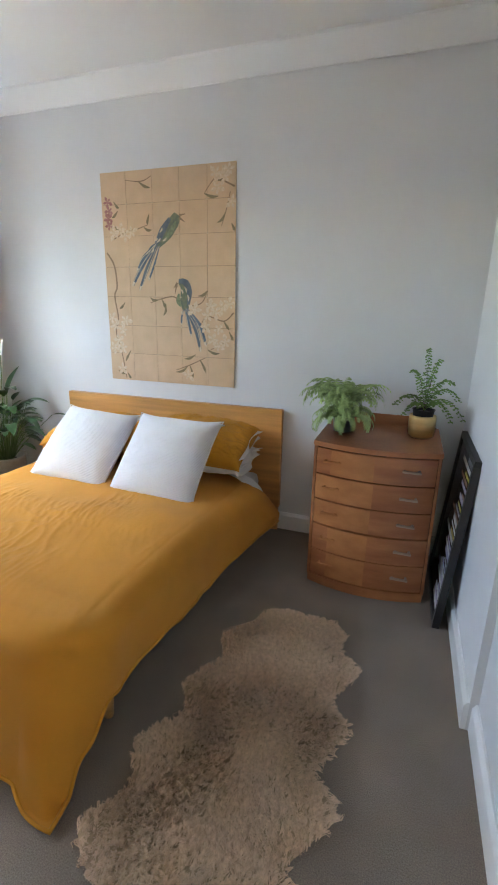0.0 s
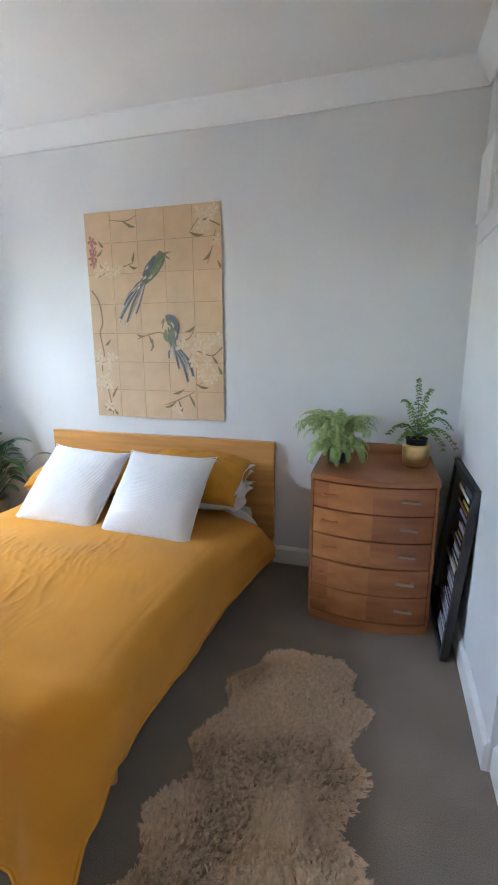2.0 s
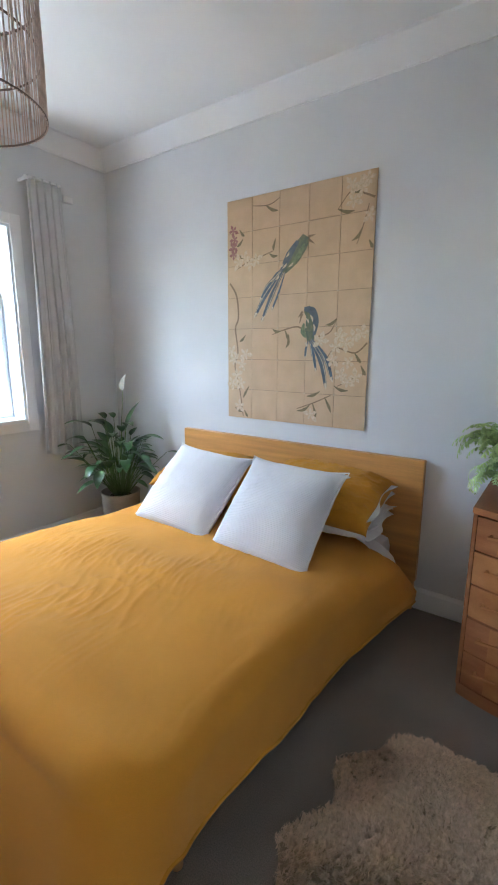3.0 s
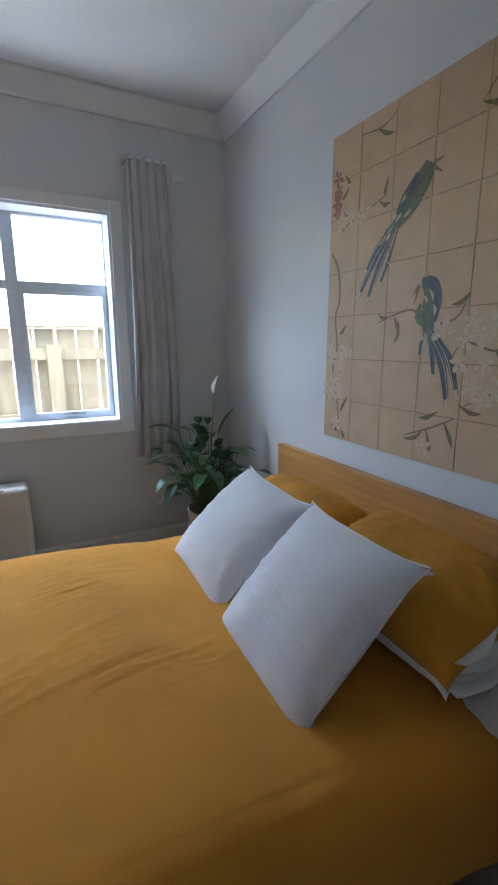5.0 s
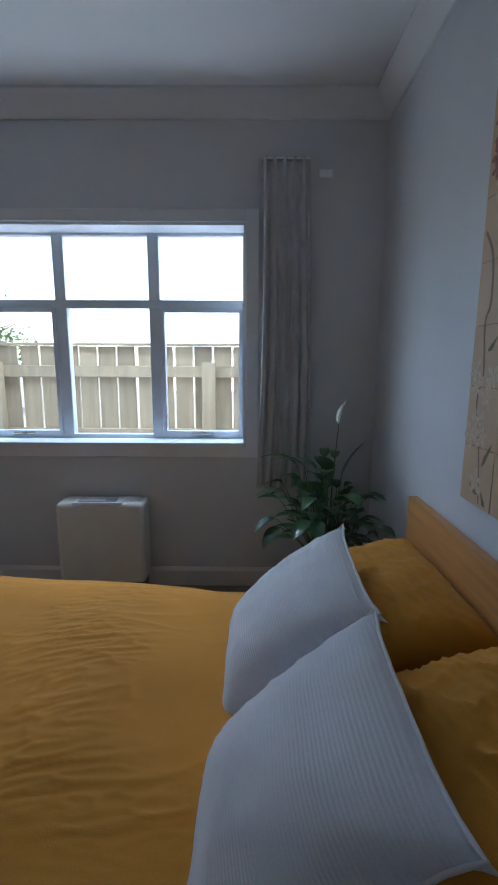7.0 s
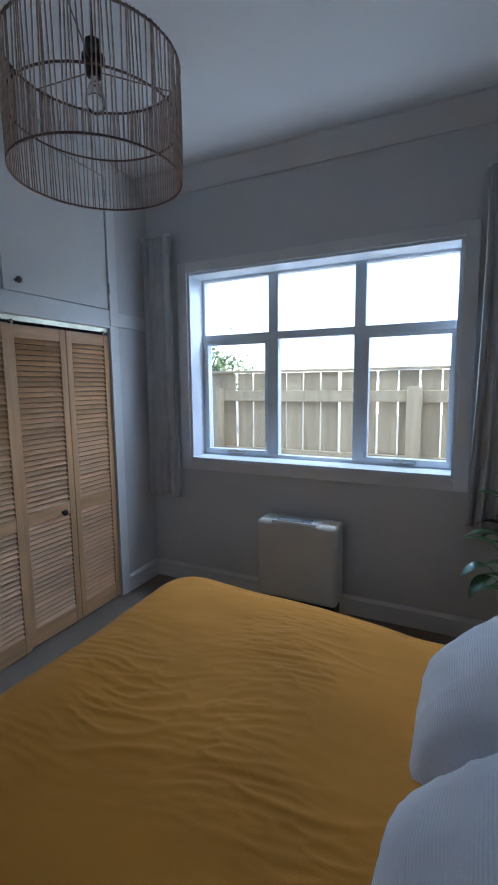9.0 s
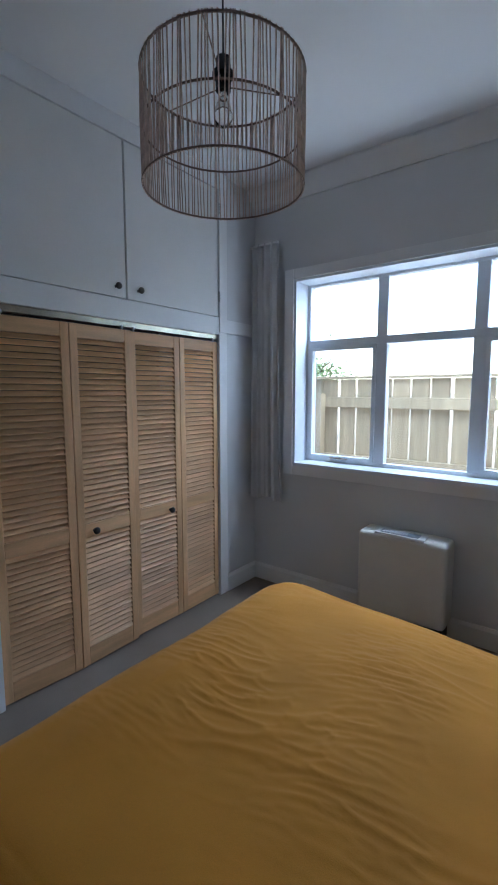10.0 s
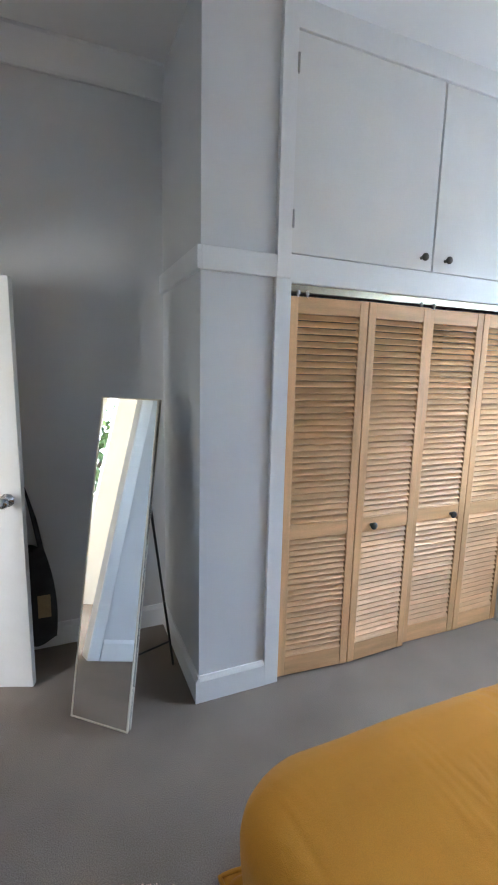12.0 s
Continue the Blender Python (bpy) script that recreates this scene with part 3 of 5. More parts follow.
# ---- wall art of square cards ----
AX0, AX1, AZ0, AZ1 = -1.958, -0.963, 0.997, 1.0 + 1.385
AY = YN - 0.010
art = thing("wall_art", (-1.46, YN, 0.997), "gold-brown tiled print of two long-tailed birds among blossom", "wall art")
NC, NR = 5, 7
TW, TH = (AX1 - AX0) / NC, (AZ1 - AZ0) / NR
CARD = solid("card", boxes((-TW / 2 + 0.0012, TW / 2 - 0.0012, -0.002, 0.002, -TH / 2 + 0.0012, TH / 2 - 0.0012), bevel=0.0008), M_TILE)
part("backing", boxes((AX0 + 0.004, AX1 - 0.004, AY + 0.0022, YN, AZ0 + 0.004, AZ1 - 0.004)), M_TWIGP, art)
rng = random.Random(3)
for i in range(NC):
    for j in range(NR):
        piece("card", CARD, art, Matrix.Translation((AX0 + (i + 0.5) * TW + 1.46, AY - YN + rng.uniform(-0.0008, 0.0006), AZ0 + (j + 0.5) * TH - 0.997)))
CLIP = solid("clip", lathe([(0.0045, 0), (0.0045, 0.0015), (0.002, 0.002)], n=8), M_PALE)
for i in range(1, NC):
    for j in range(1, NR):
        piece("clip", CLIP, art, Matrix.Translation((AX0 + i * TW + 1.46, AY - 0.003 - YN, AZ0 + j * TH - 0.997)) @ Matrix.Rotation(radians(90), 4, "X"))


def au(u, v, lift=0.004):
    return Vector((AX0 + min(0.997, max(0.003, u)) * (AX1 - AX0), AY - 0.0034 - 0.16 * (lift - 0.004), AZ1 - v * (AZ1 - AZ0)))


def stroke(bm, pts, widths, lift=0.004):
    """A flat painted stroke through points of the print, with a width at each."""
    pts = [au(u, v, lift) for u, v in pts]
    out = []
    n = 5 * (len(pts) - 1)
    for k in range(n + 1):
        f = k / n * (len(pts) - 1)
        i = min(int(f), len(pts) - 2)
        f -= i
        p0, p1, p2, p3 = pts[max(i - 1, 0)], pts[i], pts[i + 1], pts[min(i + 2, len(pts) - 1)]
        p = 0.5 * ((2 * p1) + (p2 - p0) * f + (2 * p0 - 5 * p1 + 4 * p2 - p3) * f * f + (3 * p1 - p0 - 3 * p2 + p3) * f ** 3)
        out.append((p, widths[i] + (widths[i + 1] - widths[i]) * f))
    prev = None
    for k, (p, w) in enumerate(out):
        d = (out[min(k + 1, n)][0] - out[max(k - 1, 0)][0]).normalized()
        s = Vector((-d.z, 0, d.x)) * w / 2
        row = (bm.verts.new(p + s), bm.verts.new(p - s))
        if prev:
            bm.faces.new((prev[0], prev[1], row[1], row[0]))
        prev = row
    return bm


def bird(spine, widths, cap, belly, beaks, feathers, flecks):
    """A long-tailed bird: olive body, dark blue back, open beak, blue tail feathers with pale shafts and tips."""
    part("bird_body", stroke(bmesh.new(), spine, widths, 0.0042), M_OLIVE, art, "printed olive-green bird")
    part("bird_back", stroke(bmesh.new(), cap, [0.022, 0.046, 0.040, 0.014], 0.0052), M_TEAL, art, "printed slate-blue back")
    part("bird_breast", stroke(bmesh.new(), belly, [0.010, 0.034, 0.012], 0.0056), M_GREENP, art, "printed green breast")
    b = bmesh.new()
    for k, bk in enumerate(beaks):
        stroke(b, bk, [0.018, 0.003], 0.0048 + 0.0003 * k)
    part("beak", b, M_TWIGP, art)
    for k, (root, mid, tip, w) in enumerate(feathers):
        f = part("tail_feather", stroke(bmesh.new(), [root, mid, tip], [w * 0.35, w * 0.8, w * 0.45], 0.0058 + 0.0004 * k), M_BLUEP if k % 2 == 0 else M_TEAL, art, "printed blue tail feather")
        off = 0.008 * (1 if k % 2 else -1)
        sh = bmesh.new()
        stroke(sh, [(root[0], root[1]), (mid[0] + off, mid[1]), (tip[0] + off, tip[1])], [0.002, 0.004, 0.003], 0.0076 + 0.0003 * k)
        stroke(sh, [(mid[0] * 0.15 + tip[0] * 0.85, mid[1] * 0.15 + tip[1] * 0.85), (tip[0] * 1.08 - mid[0] * 0.08, tip[1] * 1.08 - mid[1] * 0.08)], [w * 0.5, w * 0.1], 0.0080 + 0.0003 * k)
        part("feather_edge", sh, M_PALE, f)
    for u, v, du, dv in flecks:
        part("plumage_fleck", stroke(bmesh.new(), [(u, v), (u + du / 2 + 0.006, v + dv / 2), (u + du, v + dv)], [0.003, 0.014, 0.003], 0.0090), M_PALE, art)


bird([(0.585, 0.200), (0.555, 0.235), (0.50, 0.285), (0.43, 0.335)], [0.050, 0.082, 0.080, 0.035], [(0.53, 0.215), (0.475, 0.265), (0.445, 0.30), (0.41, 0.335)], [(0.575, 0.23), (0.535, 0.275), (0.48, 0.31)],
     [[(0.60, 0.205), (0.645, 0.200)], [(0.60, 0.215), (0.64, 0.235)]],
     [((0.42, 0.33), (0.31, 0.42), (0.225, 0.515), 0.040), ((0.43, 0.335), (0.35, 0.43), (0.28, 0.535), 0.038), ((0.41, 0.335), (0.32, 0.385), (0.265, 0.445), 0.030), ((0.42, 0.325), (0.385, 0.34), (0.345, 0.37), 0.024), ((0.445, 0.335), (0.40, 0.42), (0.355, 0.49), 0.022)],
     [(0.47, 0.255, -0.02, 0.02), (0.455, 0.30, -0.03, 0.02), (0.50, 0.30, -0.03, 0.015), (0.40, 0.345, -0.02, 0.02), (0.43, 0.30, -0.02, 0.012)])
bird([(0.60, 0.495), (0.635, 0.525), (0.635, 0.585), (0.63, 0.635)], [0.048, 0.075, 0.080, 0.036], [(0.585, 0.495), (0.64, 0.505), (0.665, 0.55), (0.655, 0.61)], [(0.585, 0.555), (0.580, 0.590), (0.60, 0.615)],
     [[(0.575, 0.505), (0.545, 0.530)], [(0.57, 0.515), (0.555, 0.555)]],
     [((0.64, 0.625), (0.735, 0.70), (0.785, 0.795), 0.040), ((0.635, 0.63), (0.71, 0.72), (0.745, 0.825), 0.042), ((0.63, 0.63), (0.655, 0.69), (0.675, 0.755), 0.030), ((0.62, 0.63), (0.605, 0.665), (0.60, 0.70), 0.022)],
     [(0.625, 0.52, 0.02, 0.03), (0.65, 0.56, 0.005, 0.03), (0.60, 0.535, 0.015, 0.02), (0.595, 0.635, 0.01, 0.02)])
b = bmesh.new()
stroke(b, [(0.02, 0.36), (0.075, 0.42), (0.09, 0.52), (0.065, 0.57), (0.085, 0.68), (0.06, 0.75), (0.10, 0.86), (0.13, 0.99)], [0.012, 0.014, 0.013, 0.012, 0.011, 0.01, 0.009, 0.007])
part("branch", b, M_TWIGP, art)
b = bmesh.new()
stroke(b, [(0.08, 0.30), (0.18, 0.27), (0.28, 0.255), (0.36, 0.24)], [0.006, 0.008, 0.008, 0.005])
part("branch", b, M_TWIGP, art)
b = bmesh.new()
stroke(b, [(0.99, 0.10), (0.93, 0.08), (0.86, 0.06), (0.78, 0.12)], [0.012, 0.009, 0.007, 0.004])
part("branch", b, M_TWIGP, art)
b = bmesh.new()
stroke(b, [(0.96, 0.12), (0.93, 0.20), (0.90, 0.26)], [0.006, 0.006, 0.004])
part("branch", b, M_TWIGP, art)
b = bmesh.new()
stroke(b, [(0.36, 0.60), (0.45, 0.58), (0.55, 0.57), (0.62, 0.61), (0.75, 0.60), (0.80, 0.54)], [0.005, 0.008, 0.01, 0.009, 0.008, 0.005])
part("branch", b, M_TWIGP, art)
b = bmesh.new()
stroke(b, [(0.99, 0.64), (0.92, 0.68), (0.80, 0.66), (0.74, 0.71)], [0.01, 0.009, 0.008, 0.004])
part("branch", b, M_TWIGP, art)
b = bmesh.new()
stroke(b, [(0.99, 0.76), (0.90, 0.79), (0.82, 0.82)], [0.008, 0.007, 0.004])
part("branch", b, M_TWIGP, art)
b = bmesh.new()
stroke(b, [(0.55, 0.93), (0.66, 0.90), (0.78, 0.86)], [0.005, 0.008, 0.006])
part("branch", b, M_TWIGP, art)
b = bmesh.new()
stroke(b, [(0.20, 0.04), (0.32, 0.05), (0.40, 0.03)], [0.004, 0.008, 0.004])
part("branch", b, M_TWIGP, art)
for u, v, du, dv in ((0.36, 0.24, 0.015, -0.05), (0.33, 0.25, 0.06, 0.012), (0.78, 0.12, 0.10, 0.015), (0.93, 0.20, -0.06, 0.045), (0.97, 0.25, 0.025, 0.03), (0.86, 0.07, 0.08, -0.02), (0.45, 0.58, 0.03, 0.05), (0.42, 0.585, -0.06, -0.01), (0.80, 0.54, -0.07, 0.025), (0.75, 0.70, 0.07, 0.02), (0.92, 0.68, 0.04, 0.04), (0.96, 0.73, 0.03, 0.04), (0.80, 0.82, 0.09, 0.015), (0.64, 0.91, -0.09, 0.03), (0.66, 0.90, 0.02, 0.075), (0.74, 0.87, 0.045, 0.065), (0.62, 0.87, 0.09, -0.025), (0.13, 0.90, 0.05, -0.06), (0.06, 0.95, 0.07, 0.015), (0.14, 0.96, 0.03, 0.03), (0.10, 0.63, 0.05, -0.03), (0.30, 0.05, 0.09, 0.03), (0.10, 0.13, 0.04, 0.03), (0.08, 0.20, 0.05, -0.03), (0.10, 0.24, 0.04, 0.02), (0.48, 0.60, -0.02, 0.06)):
    b = bmesh.new()
    stroke(b, [(u, v), (u + du * 0.5 + dv * 0.15, v + dv * 0.5 + 0.008), (u + du, v + dv)], [0.004, 0.020, 0.003], 0.0055)
    part("printed_leaf", b, M_LEAFP, art)
rng = random.Random(8)


def blossom(name, material, spots, size):
    b = bmesh.new()
    for u, v in spots:
        for k in range(5):
            a = k * 1.257 + u * 9
            r = size * rng.uniform(0.7, 1.2)
            stroke(b, [(u, v), (u + r * 0.6 * math.cos(a), v + r * 0.43 * math.sin(a)), (u + r * math.cos(a), v + r * 0.72 * math.sin(a))], [0.002, r * 0.55, 0.002], 0.006 + 0.0002 * k)
    part(name, b, material, art)


blossom("pale_blossom", M_BLOSSOM, [(0.09, 0.27), (0.14, 0.255), (0.23, 0.27), (0.05, 0.72), (0.12, 0.74), (0.08, 0.79), (0.04, 0.83), (0.15, 0.69), (0.11, 0.83), (0.86, 0.04), (0.92, 0.06), (0.87, 0.10), (0.95, 0.03), (0.80, 0.655), (0.86, 0.64), (0.91, 0.62), (0.78, 0.71), (0.84, 0.77), (0.88, 0.72), (0.96, 0.60), (0.88, 0.80), (0.65, 0.95), (0.70, 0.63), (0.93, 0.78), (0.18, 0.28), (0.03, 0.68), (0.10, 0.94), (0.82, 0.61), (0.97, 0.16)], 0.050)
blossom("pink_flower", M_PINK, [(0.05, 0.13), (0.06, 0.17), (0.05, 0.205), (0.055, 0.235)], 0.038)

# ---- bed ----
bed = thing("bed", (-1.475, 1.9, 0.0), "king-size bed with an oak-veneer headboard and low base", "bed")
part("headboard", boxes((-2.346, -0.601, 2.863, 2.905, 0.18, 0.88), bevel=0.004), M_OAK, bed)
part("base", boxes((-2.24, -0.76, 1.02, 2.85, 0.14, 0.24), bevel=0.01), M_DARK, bed)
for x in (-2.18, -0.78):
    for y in (1.15, 2.70):
        part("leg", lathe([(0.018, 0), (0.026, 0.14)], (x, y, 0), 14), M_OAK, bed, smooth=True)
for x in (-2.31, -0.64):
    part("headboard_leg", boxes((x - 0.03, x + 0.03, 2.87, 2.90, 0, 0.18), bevel=0.003), M_OAK, bed)
mattress = thing("mattress", (-1.475, 1.9, 0.24), "white cotton-covered mattress on the bed base", "mattress")
part("body", boxes((-2.24, -0.735, 0.99, 2.85, 0.24, 0.440), bevel=0.05), M_SHEET, mattress)


def drape(x0, x1, y0, y1, top, over_l, over_r, over_f, rnd, flare, seed, wr, foot_rise=0.0, kick=0.0, flare_f=0.0, reach=0.0):
    """A cloth laid over a box: flat on top, rounded over the edges, hanging with soft folds. Open at the head end."""
    R = 0.115

    def fall(o, lean):
        # along a quarter round, then down; far corners gather instead of trailing
        q = rnd * math.pi / 2
        if o < q:
            return rnd * math.sin(o / rnd), rnd * (1 - math.cos(o / rnd))
        e = o - q
        e = e if e < 0.40 else 0.40 + 0.09 * (1 - math.exp(-(e - 0.40) / 0.09))
        return rnd + lean * e, rnd + e

    def fn(u, v):
        X = x0 - over_l + u * (x1 - x0 + over_l + over_r)
        Y = y0 - over_f + v * (y1 - y0 + over_f)
        kx, ky = min(max(X, x0 + R), x1 - R), max(Y, y0 + R)
        far = math.hypot(X - kx, Y - ky)
        x, y, drop, o, dx, dy = X, Y, 0.0, 0.0, 0.0, 0.0
        if far > R:
            dx, dy, o = (X - kx) / far, (Y - ky) / far, far - R
            out, drop = fall(o, flare * abs(dx) + flare_f * abs(dy))
            hang = max(0.0, drop - rnd)
            out += hang * (0.05 + 0.10 * abs(dy)) * math.sin((Y - X) * 7 + 1.4 * math.sin(Y * 2.3 - X * 3) + seed)
            x, y = kx + dx * (R + out), ky + dy * (R + out)
        hang = max(0.0, drop - rnd)
        ox, sx = o * abs(dx), 1 if dx > 0 else -1
        if reach:
            h = min(1, max(0, (X + 1.05) / 0.35)) * min(1, max(0, (Y - 1.9) / 0.6))
            y -= 0.15 * h * h
            side = min(1, max(0, (X + 1.2) / 0.5)) * max(0, 1 - max(0, Y - y0) / 0.45)
            x += 0.040 * side * side * max(0, 1 - hang / 0.40)
            tip = max(0.0, -2 * dx * dy) * min(1, hang / 0.42) if dx > 0 else 0.0
            x -= 0.030 * tip
            y -= 0.035 * tip
            # uneven hem, drawn up in small scallops towards the foot
            drop -= 0.020 * min(1, hang / 0.3) * (noise.noise(Vector((X * 7, Y * 9, 31))) + 0.6 * max(0, 1.5 - Y) * math.sin(Y * 26 + X * 9))
        cx, cy = (X - x0) / (x1 - x0), (Y - y0) / (y1 - y0)
        crown = 0.028 * math.sin(math.pi * min(max(cx, 0), 1)) ** 0.5 * min(1, max(cy + 0.02, 0) * 12) + foot_rise * (1 - min(1, max(0, cy) / 0.35)) ** 2
        p = Vector((X, Y, seed))
        w = noise.noise(p * 2.2) * 0.016 + noise.noise(p * 5.0) * 0.007
        # creases running mostly along the bed, gathered in patches
        along, across = 0.97 * Y - 0.24 * X, 0.97 * X + 0.24 * Y
        bend = 0.10 * noise.noise(Vector((along * 1.6, across * 2, 8 + seed)))
        cr = (1 - abs(noise.noise(Vector((along * 3.2, (across + bend) * 13.0, seed))))) ** 6
        cr2 = (1 - abs(noise.noise(Vector((along * 8.0, (across + bend) * 34.0, seed + 5))))) ** 5
        g = math.exp(-((X + 1.50) / 0.72) ** 4 - ((Y - 1.50) / 0.78) ** 4)
        amt = 0.10 + g * min(1.0, max(0.15, noise.noise(Vector((X * 2.6 + 4, Y * 2.2, 3 + seed))) * 1.5 + 0.6))
        sink = min(1, max(0, (Y - 1.6) / 0.5))
        z = top + crown - drop - 0.052 * sink * sink * (3 - 2 * sink) * (wr > 0.9) + wr * (w + (0.0055 * cr * min(1, max(0, noise.noise(Vector((X * 3.6, Y * 2.4, 11.0))) * 2 + 0.75)) + 0.0050 * cr2 * min(1, max(0.1, noise.noise(Vector((X * 4.4 + 9, Y * 3.4, 17.0))) * 2 + 0.75))) * amt * (1.0 if hang == 0 else 0.45))
        if sx > 0 and ox:
            f = min(1, max(0, (Y - 1.75) / 0.8))
            x += kick * f * f * min(1, ox / 0.3)
            y += reach * f * f * min(1, ox / 0.3)
            z += 0.022 * math.sin(Y * 6.1 + 0.5) * min(1, ox / 0.35) * (kick > 0)
        return (x, y, max(z, 0.02))
    return fn


duvet = thing("duvet", (-1.475, 1.7, 0.46), "rumpled mustard-yellow cotton duvet spread over the bed", "duvet")
lay = drape(-2.17, -0.755, 0.965, 2.63, 0.530, 0.36, 0.362, 0.58, 0.095, 0.0, 2.0, 1.0, 0.03, 0.115, 0.31, 0.22)
ob = part("cover", sheet(lay, 320, 320), M_DUVET, duvet, smooth=True)
md = ob.modifiers.new("thick", "SOLIDIFY")
md.thickness, md.offset = 0.014, -1
rim = [lay(0, 1 - k / 110) for k in range(110)] + [lay(k / 110, 0) for k in range(110)] + [lay(1, k / 110) for k in range(111)]
part("hem", tube(bmesh.new(), [(p[0], p[1], p[2] + 0.002) for p in rim], 0.007, 6), M_LINEN, duvet, "stitched mustard hem", smooth=True)
lining = thing("bed_sheet", (-1.475, 1.9, 0.46), "white cotton under-sheet showing below the duvet", "bed sheet")
ob = part("cloth", sheet(drape(-2.19, -0.755, 1.03, 2.76, 0.458, 0.22, 0.265, 0.14, 0.075, -0.08, 6.0, 0.5, 0.0, 0.075, 0.0, 0.07), 90, 90), M_SHEET, lining, smooth=True)
md = ob.modifiers.new("thick", "SOLIDIFY")
md.thickness, md.offset = 0.004, -1


def cushion_mesh(w, h, thick, inset, seed, wr=0.006, n=40, flat=2.2):
    """A stuffed square bag: pinched ears, sides drawn in, full in the middle."""
    bm = bmesh.new()
    sides = []
    for s in (1, -1):
        g = []
        for i in range(n + 1):
            row = []
            for j in range(n + 1):
                u, v = 2 * i / n - 1, 2 * j / n - 1
                x = w / 2 * u * (1 - inset * (1 - v ** 4) * abs(u) ** 2)
                y = h / 2 * v * (1 - inset * (1 - u ** 4) * abs(v) ** 2)
                ear = max(0.0, min(abs(u), abs(v)) - 0.86) / 0.14
                e = (1 - abs(u) ** flat) * (1 - abs(v) ** flat)
                p = Vector((x * 5, y * 5, seed + s))
                pk = (1 - abs(noise.noise(Vector((x * 9 + seed, y * 22 * 0.5, seed))))) ** 5
                ray = math.atan2(1 - abs(v), 1 - abs(u) + 1e-6) * 9
                pk += 0.9 * (1 - abs(noise.noise(Vector((x * 13 + y * 9, (y - 0.4 * x) * 34, seed + 3))))) ** 6 * (flat > 2.5)
                pk += 0.8 * math.sin(ray + seed) ** 2 * max(0, abs(u) + abs(v) - 1.0)
                z = s * (thick / 2 * max(e, 0) ** 0.55 + (wr * noise.noise(p) + wr * 0.9 * pk) * min(1, e * 4) + 0.004) - 0.022 * ear * ear * (1 + 0.6 * math.sin(seed + 2 * u + 5 * v))
                row.append(bm.verts.new((x, y, z)))
            g.append(row)
        sides.append(g)
        for i in range(n):
            for j in range(n):
                f = (g[i][j], g[i + 1][j], g[i + 1][j + 1], g[i][j + 1])
                bm.faces.new(f if s > 0 else f[::-1])
    a, b = sides
    rim = [(i, 0) for i in range(n)] + [(n, j) for j in range(n)] + [(n - i, n) for i in range(n)] + [(0, n - j) for j in range(n)]
    for k in range(len(rim)):
        (i, j), (p, q) = rim[k], rim[(k + 1) % len(rim)]
        bm.faces.new((a[i][j], b[i][j], b[p][q], a[p][q]))
    return bm


def basis(center, right, up):
    r = Vector(right).normalized()
    n = r.cross(Vector(up)).normalized()
    u = n.cross(r)
    return Matrix(((r.x, u.x, n.x, center[0]), (r.y, u.y, n.y, center[1]), (r.z, u.z, n.z, center[2]), (0, 0, 0, 1)))


def cushion(name, m, bm, material, label, category, group, flaps=None, seam=None):
    t = thing(name, (0, 0, 0), label, category, group)
    t.matrix_basis = m
    part("cover", bm, material, t, smooth=True, local=True)
    if seam:
        w, h, inset = seam
        pts = []
        for k in range(81):
            q, f = int(k // 20) % 4, (k % 20) / 10 - 1
            u, v = ((f, -1), (1, f), (-f, 1), (-1, -f))[q]
            pts.append((w / 2 * u * (1 - inset * (1 - v ** 4) * abs(u) ** 2) * 1.010, h / 2 * v * (1 - inset * (1 - u ** 4) * abs(v) ** 2) * 1.010, 0.0015 * math.sin(k * 1.7)))
        part("seam", tube(bmesh.new(), pts, 0.0045, 6), M_SHEET, t, "narrow stitched edge", smooth=True, local=True)
    if flaps:
        x, h, mt = flaps
        for z in (0.012, -0.012):
            f = sheet(lambda u, v: (x + 0.055 * u * (0.75 + 0.4 * math.sin(7 * v + 40 * z)), (v - 0.5) * h * (1 - 0.08 * u), z * (1 + 1.6 * u) + 0.008 * math.sin(9 * v + 80 * z) * u), 6, 20)
            o = part("flap", f, mt, t, "white open pillowcase end" if mt == M_SHEET else "", smooth=True, local=True)
            md = o.modifiers.new("thick", "SOLIDIFY")
            md.thickness = 0.003
    return t


# two ribbed white cushions leaning on the pillows
cushion("cushion", basis((-1.145, 2.250, 0.662), (0.56, -0.02, 0.0), (0.03, 0.37, 0.37)), cushion_mesh(0.572, 0.578, 0.215, 0.075, 1.0, 0.006), M_CUSH, "square white ribbed-cotton cushion leaning on mustard pillows", "cushion", "white cushions", seam=(0.572, 0.578, 0.075))
cushion("cushion", basis((-1.745, 2.285, 0.660), (0.57, -0.02, -0.02), (-0.06, 0.40, 0.37)), cushion_mesh(0.57, 0.565, 0.21, 0.075, 7.0, 0.006), M_CUSH, "square white ribbed-cotton cushion leaning beside its twin", "cushion", "white cushions", seam=(0.57, 0.565, 0.075))
